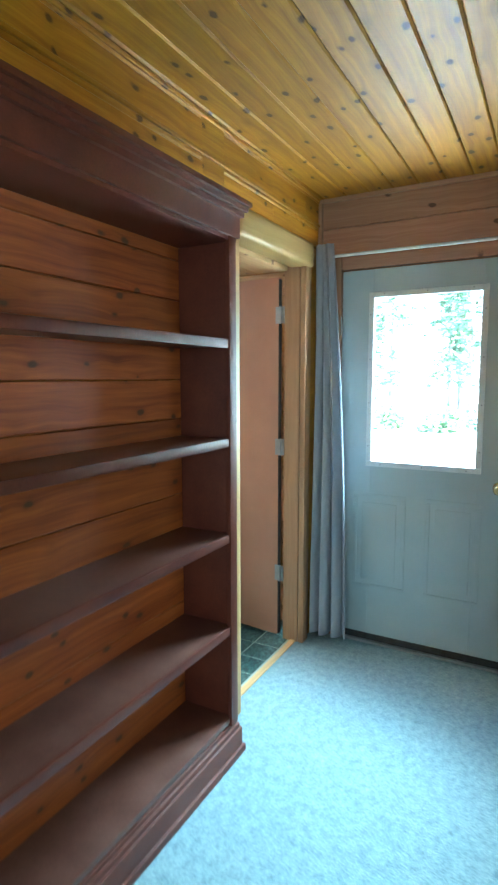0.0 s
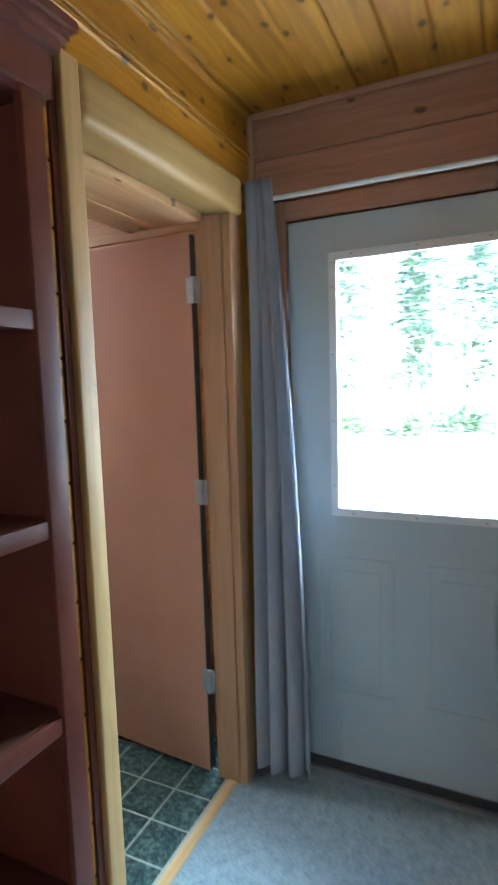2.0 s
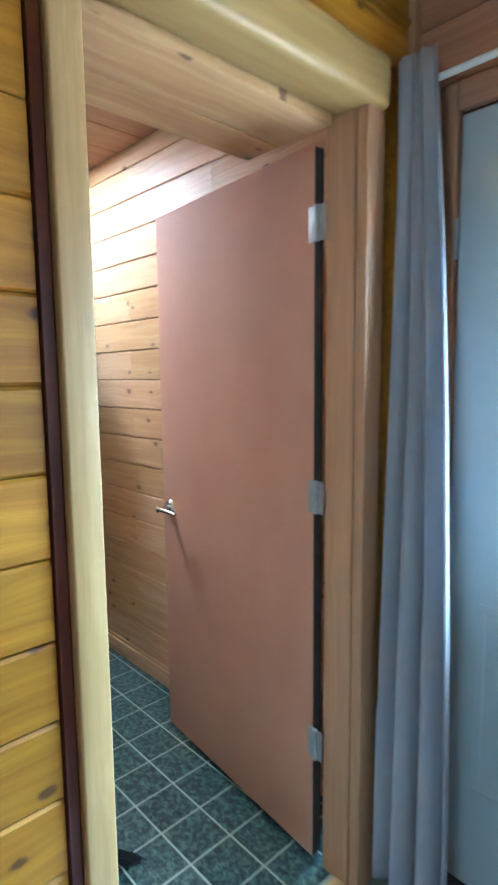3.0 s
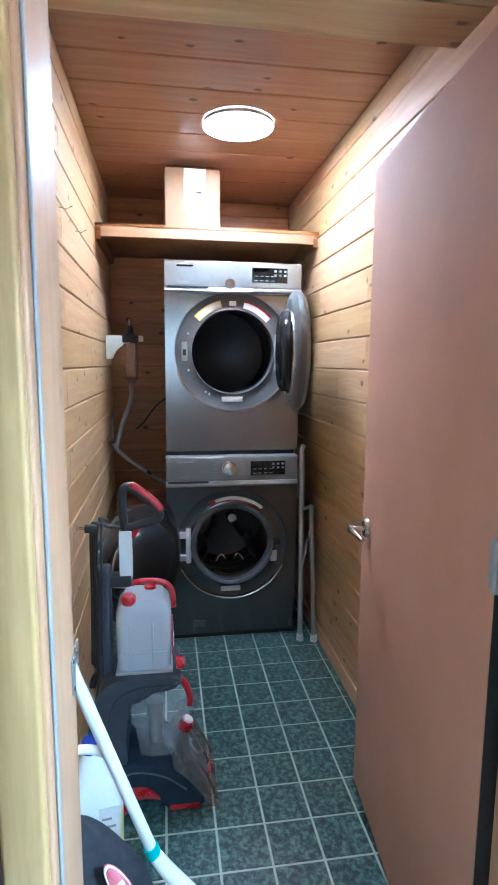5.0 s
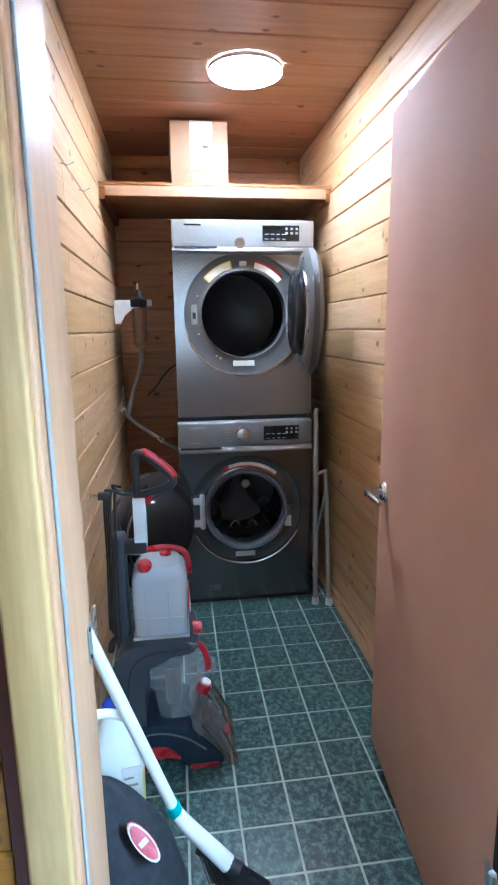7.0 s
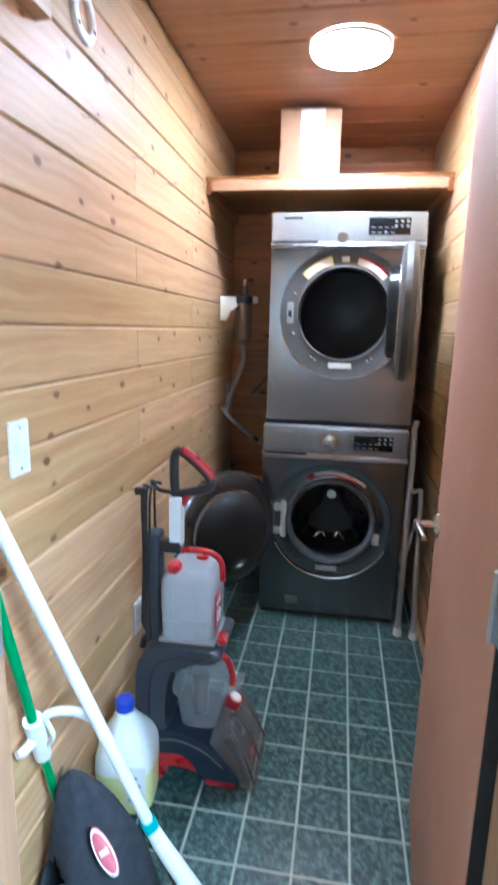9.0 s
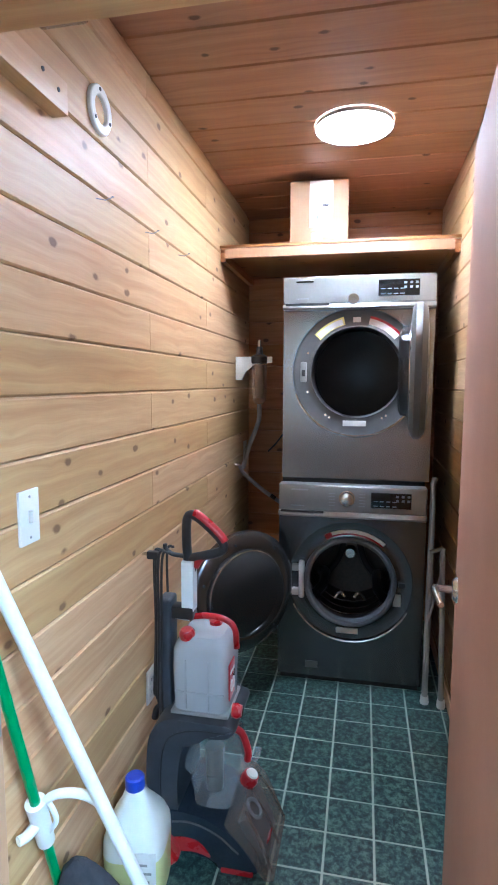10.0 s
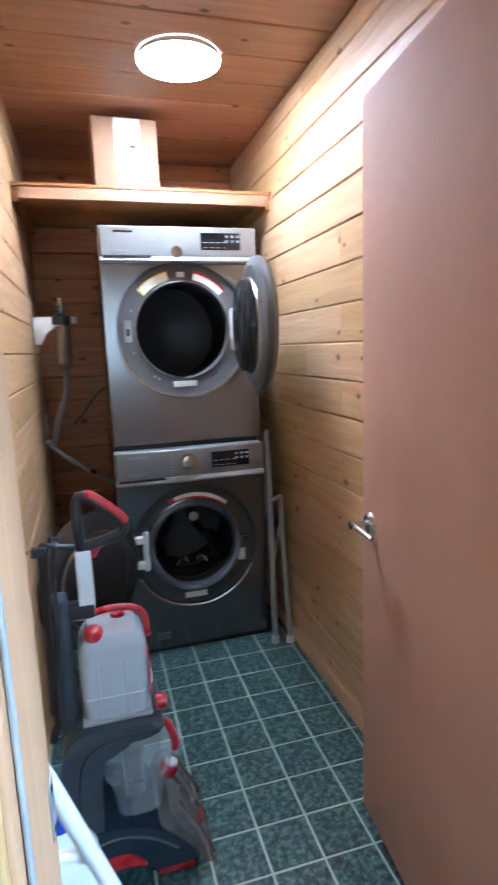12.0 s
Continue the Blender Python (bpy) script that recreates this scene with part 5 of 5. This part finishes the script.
part("cap", lathe([(0.024, 0.27), (0.025, 0.278), (0.024, 0.298), (0.02, 0.302), (0.001, 0.302)], 24, centre=(0.02, 0, 0)), BLUE, jug, "blue screw cap")
part("handle", tube(arc([(0.03, 0, 0.245), (-0.03, 0, 0.225), (-0.068, 0, 0.19), (-0.075, 0, 0.14)], 6), 0.012), JUG, jug)
part("label", box(0.0865, 0.0885, 0.014, 0.066, 0.035, 0.15, 0.0005), PAPER, jug, "white paper label")
for i in range(4):
    part("print", box(0.0885, 0.0895, 0.02, 0.045 + 0.005 * (i % 3), 0.05 + i * 0.022, 0.056 + i * 0.022), PVC, jug)

# ---------- broom ----------


def along(a, b, f):
    return Vector(a).lerp(Vector(b), f)


broom = thing("broom", pose(0, 0, 0), "white-handled angled broom leaning on the wall", "broom")
B0, B1 = (-1.815, 2.585, 0.235), (-1.587, 2.323, 1.22)
part("pole", tube([B0, B1], 0.0145, 14), POLE, broom, "glossy white pole")
part("collar", tube([along(B0, B1, -0.005), along(B0, B1, 0.03)], 0.0185, 16), TEAL, broom, "teal collar")
hd = Vector((-1.785, 2.715, 0.085))
part("socket", tube(arc([along(B0, B1, 0.0), (-1.81, 2.62, 0.185), hd], 5), 0.017, 14, taper=1.35), POLE, broom)
blk = part("broom_head", tube([hd + Vector((-0.035, -0.075, 0.03)), hd + Vector((0.015, 0.03, -0.01))], 0.02, 12), BLACK, broom)
rng = random.Random(9)
bm = bmesh.new()
for i in range(220):
    f = rng.random()
    p = hd + Vector((-0.035, -0.07, 0.02)).lerp(Vector((0.015, 0.03, -0.01)), f) + Vector((rng.uniform(-.014, .014), rng.uniform(-.012, .012), 0))
    q = p + Vector((rng.uniform(-.012, .02), 0.03 + 0.05 * f + rng.uniform(-.008, .008), 0))
    q.z = 0.008
    tube([p, q], 0.0018, 4, bm)
tagged(part("bristles", bm, BLACK, broom, "dark soft bristles"), kind="stuff")

# ---------- spray mop ----------
mop = thing("spray_mop", pose(0, 0, 0), "green spray mop with white trigger leaning on the jamb", "mop")
M0, M1 = (-1.875, 2.327, 0.10), (-1.50, 2.388, 1.18)
part("pole", tube([M0, M1], 0.011, 14), GREEN, mop, "green metal pole")
part("sleeve", tube([along(M0, M1, 0.33), along(M0, M1, 0.45)], 0.019, 16, taper=1.15), WHITE, mop, "white trigger sleeve")
c = along(M0, M1, 0.43)
part("trigger", tube(arc([c, c + Vector((-0.01, 0.035, 0.03)), c + Vector((-0.025, 0.085, 0.03)), c + Vector((-0.03, 0.13, 0.012)), c + Vector((-0.03, 0.145, -0.008))], 5), 0.009, 12, taper=1.3), WHITE, mop, "white trigger lever")
part("spout", tube(arc([c + Vector((-0.01, 0, -0.03)), c + Vector((0.02, -0.01, -0.045)), c + Vector((0.04, -0.02, -0.045))], 5), 0.013, 12, taper=0.8), WHITE, mop)
part("trigger_guard", tube(arc([c + Vector((-0.01, 0.02, 0.015)), c + Vector((-0.015, 0.035, -0.03)), c + Vector((-0.025, 0.012, -0.07))], 5), 0.006, 8), WHITE, mop)
part("mop_head", box(-0.09, 0.09, -0.022, 0.022, 0.0, 0.05, 0.012, 3), WHITE, mop, "white mop head", pose(-1.90, 2.335, 0.006))

# ---------- black bag of accessories ----------


def bag():
    t = thing("tool_bag", pose(-1.755, 2.49, 0.004, 0, 0, 12), "limp black fabric accessory bag with a red oval badge", "bag")
    bm = bmesh.new()
    n, rows = 40, 22
    grid = []
    for i in range(rows + 1):
        f = i / rows
        z = 0.37 * f
        # widest low down, leaning back and narrowing towards one upper corner
        half = 0.15 * (1 - f ** 2.6) ** 0.5 * (1 - 0.42 * f) + 0.006
        deep = 0.085 * (1 - f ** 1.6) ** 0.6 + 0.006
        mid = -0.015 - 0.075 * f * f
        ring = []
        for j in range(n):
            a = 2 * math.pi * j / n
            fold = 1 + 0.07 * math.sin(3 * a + 4 * f) + 0.04 * math.sin(7 * a - 6 * f) + 0.02 * math.sin(13 * a + 9 * f)
            ring.append(bm.verts.new((deep * fold * math.cos(a) - 0.07 * f, mid + half * fold * math.sin(a), z)))
        grid.append(ring)
    for p, q in zip(grid, grid[1:]):
        for j in range(n):
            a = 2 * math.pi * (j + 0.5) / n
            mz = (p[j].co.z + q[j].co.z) / 2
            gap = (mz - 0.12) ** 2 / 0.075 ** 2 + (math.sin(a) + 0.72) ** 2 / 0.30 ** 2
            if gap < 1 and math.cos(a) > 0:
                continue
            bm.faces.new((p[j], p[(j + 1) % n], q[(j + 1) % n], q[j]))
    bm.faces.new(grid[0])
    bm.faces.new(grid[-1])
    cl = part("cloth", bm, FABRIC, t)
    s = cl.modifiers.new("thickness", 'SOLIDIFY')
    s.thickness = 0.004
    badge = part("badge", lathe([(0.001, 0.004), (0.055, 0.004), (0.062, 0.0)], 36, axis='X'), PINK, t, "faded red oval badge", pose(0.050, 0.012, 0.262, 35, -24, -4) @ Matrix.Diagonal((1, 0.32, 0.92, 1)))
    part("badge_rim", tube([(0.005, 0.056 * math.cos(i * math.pi / 16), 0.056 * math.sin(i * math.pi / 16)) for i in range(32)], 0.004, 6, closed=True), PAPER, badge)
    part("badge_mark", box(0.0045, 0.0065, -0.034, 0.034, -0.006, 0.008, 0.001), PAPER, badge)
    part("piping", tube([(0.083 - 0.02 * math.sin(i * 0.3), -0.175 + 0.03 * i, 0.012 + 0.002 * math.sin(i)) for i in range(11)], 0.004, 8), RUBBER, t)
    part("inner_tool", lathe([(0.001, -0.06), (0.035, -0.05), (0.04, 0.04), (0.02, 0.07), (0.001, 0.072)], 20, axis='Y'), mottled("pale_blue_plastic", (0.25, 0.4, 0.6), (0.32, 0.48, 0.68), 8.0, 0.35, bumps=0.0), t, "pale blue tool inside", pose(0.025, -0.12, 0.075, 20))


bag()
scrap = thing("wood_scrap", pose(-1.66, 2.52, 0.004, 0, 0, 70), "small offcut of pale wood on the tiles", "wood offcut")
part("block", box(-0.09, 0.09, -0.022, 0.022, 0.0, 0.022, 0.002), JAMB, scrap)
bucket = thing("bucket", pose(-1.565, 2.392, 0.004), "blue plastic bucket standing by the jamb", "bucket")
part("tub", lathe([(0.001, 0.0), (0.062, 0.0), (0.066, 0.006), (0.08, 0.12), (0.085, 0.125), (0.085, 0.13), (0.077, 0.13), (0.062, 0.01), (0.001, 0.008)], 36), BLUE, bucket)
sw = thing("light_switch", pose(HE - 0.0005, 3.17, 1.17), "white light switch by the entry door", "light switch")
part("plate", box(-0.007, 0.0, -0.036, 0.036, -0.06, 0.06, 0.003), WHITE, sw)
part("toggle", box(-0.018, -0.006, -0.006, 0.006, -0.01, 0.014, 0.002), WHITE, sw)
tiles(bpy.data.objects["floor_side_room"], HE + 0.1, 1.19, 2.2, 3.39, 0.03, 2.3)

# ---------- outdoors ----------
gb = bmesh.new()
for i, (r) in enumerate((1,)):
    vs = [gb.verts.new((1500 * math.cos(a * math.pi / 24), 1500 * math.sin(a * math.pi / 24), -0.35)) for a in range(48)]
    gb.faces.new(vs)
tagged(part("ground", gb, GRAVEL, flat=True), "pale sunlit gravel yard", kind="structure")


def conifer(seed, h, lean):
    rng = random.Random(seed)
    t = thing("conifer_tree", pose(0, -60, -3), "tall slim conifer with pale trunk and sparse branches", "tree", "trees at the edge of the yard")
    part("trunk", tube([(lean * k / 6 * 0.3 + 0.02 * math.sin(k), 0, h * k / 6) for k in range(7)], 0.011 * h * 0.75, 9, taper=0.25), BARK, t)
    bm = bmesh.new()
    z = h * rng.uniform(0.16, 0.32)
    while z < h:
        reach = (1 - z / h) * h * 0.17 + 0.25
        for k in range(4):
            a = rng.uniform(0, 2 * math.pi)
            L = reach * rng.uniform(0.5, 1.15)
            for s in range(9):
                f = 0.2 + 0.8 * (s + rng.random()) / 9
                p = Vector((math.cos(a) * L * f, math.sin(a) * L * f, z - 0.28 * L * f * f + rng.uniform(-.08, .08)))
                for q in range(4):
                    d = Vector((rng.gauss(0, 1), rng.gauss(0, 1), rng.gauss(-0.4, 0.5))).normalized() * rng.uniform(0.12, 0.3)
                    w = d.cross(Vector((rng.gauss(0, 1), rng.gauss(0, 1), rng.gauss(0, 1)))).normalized() * 0.03
                    v = [bm.verts.new(p - w), bm.verts.new(p + d * 0.5 - w * 1.3), bm.verts.new(p + d), bm.verts.new(p + d * 0.5 + w * 1.3)]
                    bm.faces.new(v)
        z += rng.uniform(0.28, 0.5)
    part("crown", bm, LEAF, t, flat=True)
    return t


rng = random.Random(21)
kinds = [conifer(s, h, l) for s, h, l in ((1, 11.0, 0.4), (2, 13.0, -0.3), (3, 9.0, 0.2))]
spots = [(-11.0 + i * 0.68 + rng.uniform(-.4, .4), 21 + rng.uniform(0, 10)) for i in range(30)]
for i, (x, y) in enumerate(spots):
    k = kinds[i % 3]
    m = pose(x, y, -0.36, 0, 0, rng.uniform(0, 360))
    if i < 3:
        k.matrix_world = m
    else:
        copy_thing(k, m)


def shrub(x, y, s, seed):
    rng = random.Random(seed)
    t = thing("shrub", pose(x, y, -0.36), "low leafy green shrub under the trees", "shrub", "shrubs under the trees")
    bm = bmesh.new()
    for i in range(700):
        d = Vector((rng.gauss(0, 1), rng.gauss(0, 1), abs(rng.gauss(0, 1)))).normalized()
        p = d * s * rng.uniform(0.4, 1.0) * (1 + 0.25 * math.sin(5 * d.x + 3 * d.y))
        w = Vector((rng.gauss(0, 1), rng.gauss(0, 1), rng.gauss(0, 1))).normalized() * 0.09
        u = w.orthogonal().normalized() * 0.06
        bm.faces.new([bm.verts.new(p - w), bm.verts.new(p + u), bm.verts.new(p + w), bm.verts.new(p - u)])
    part("leaves", bm, SHRUB, t, flat=True)
    part("stems", tube([(0, 0, 0), (0.03, 0.02, s * 0.7)], 0.03, 7, taper=0.4), BARK, t)


for i in range(8):
    shrub(-7 + i * 1.7 + rng.uniform(-.4, .4), 19.6 + rng.uniform(0, 2.5), rng.uniform(0.8, 1.5), 40 + i)
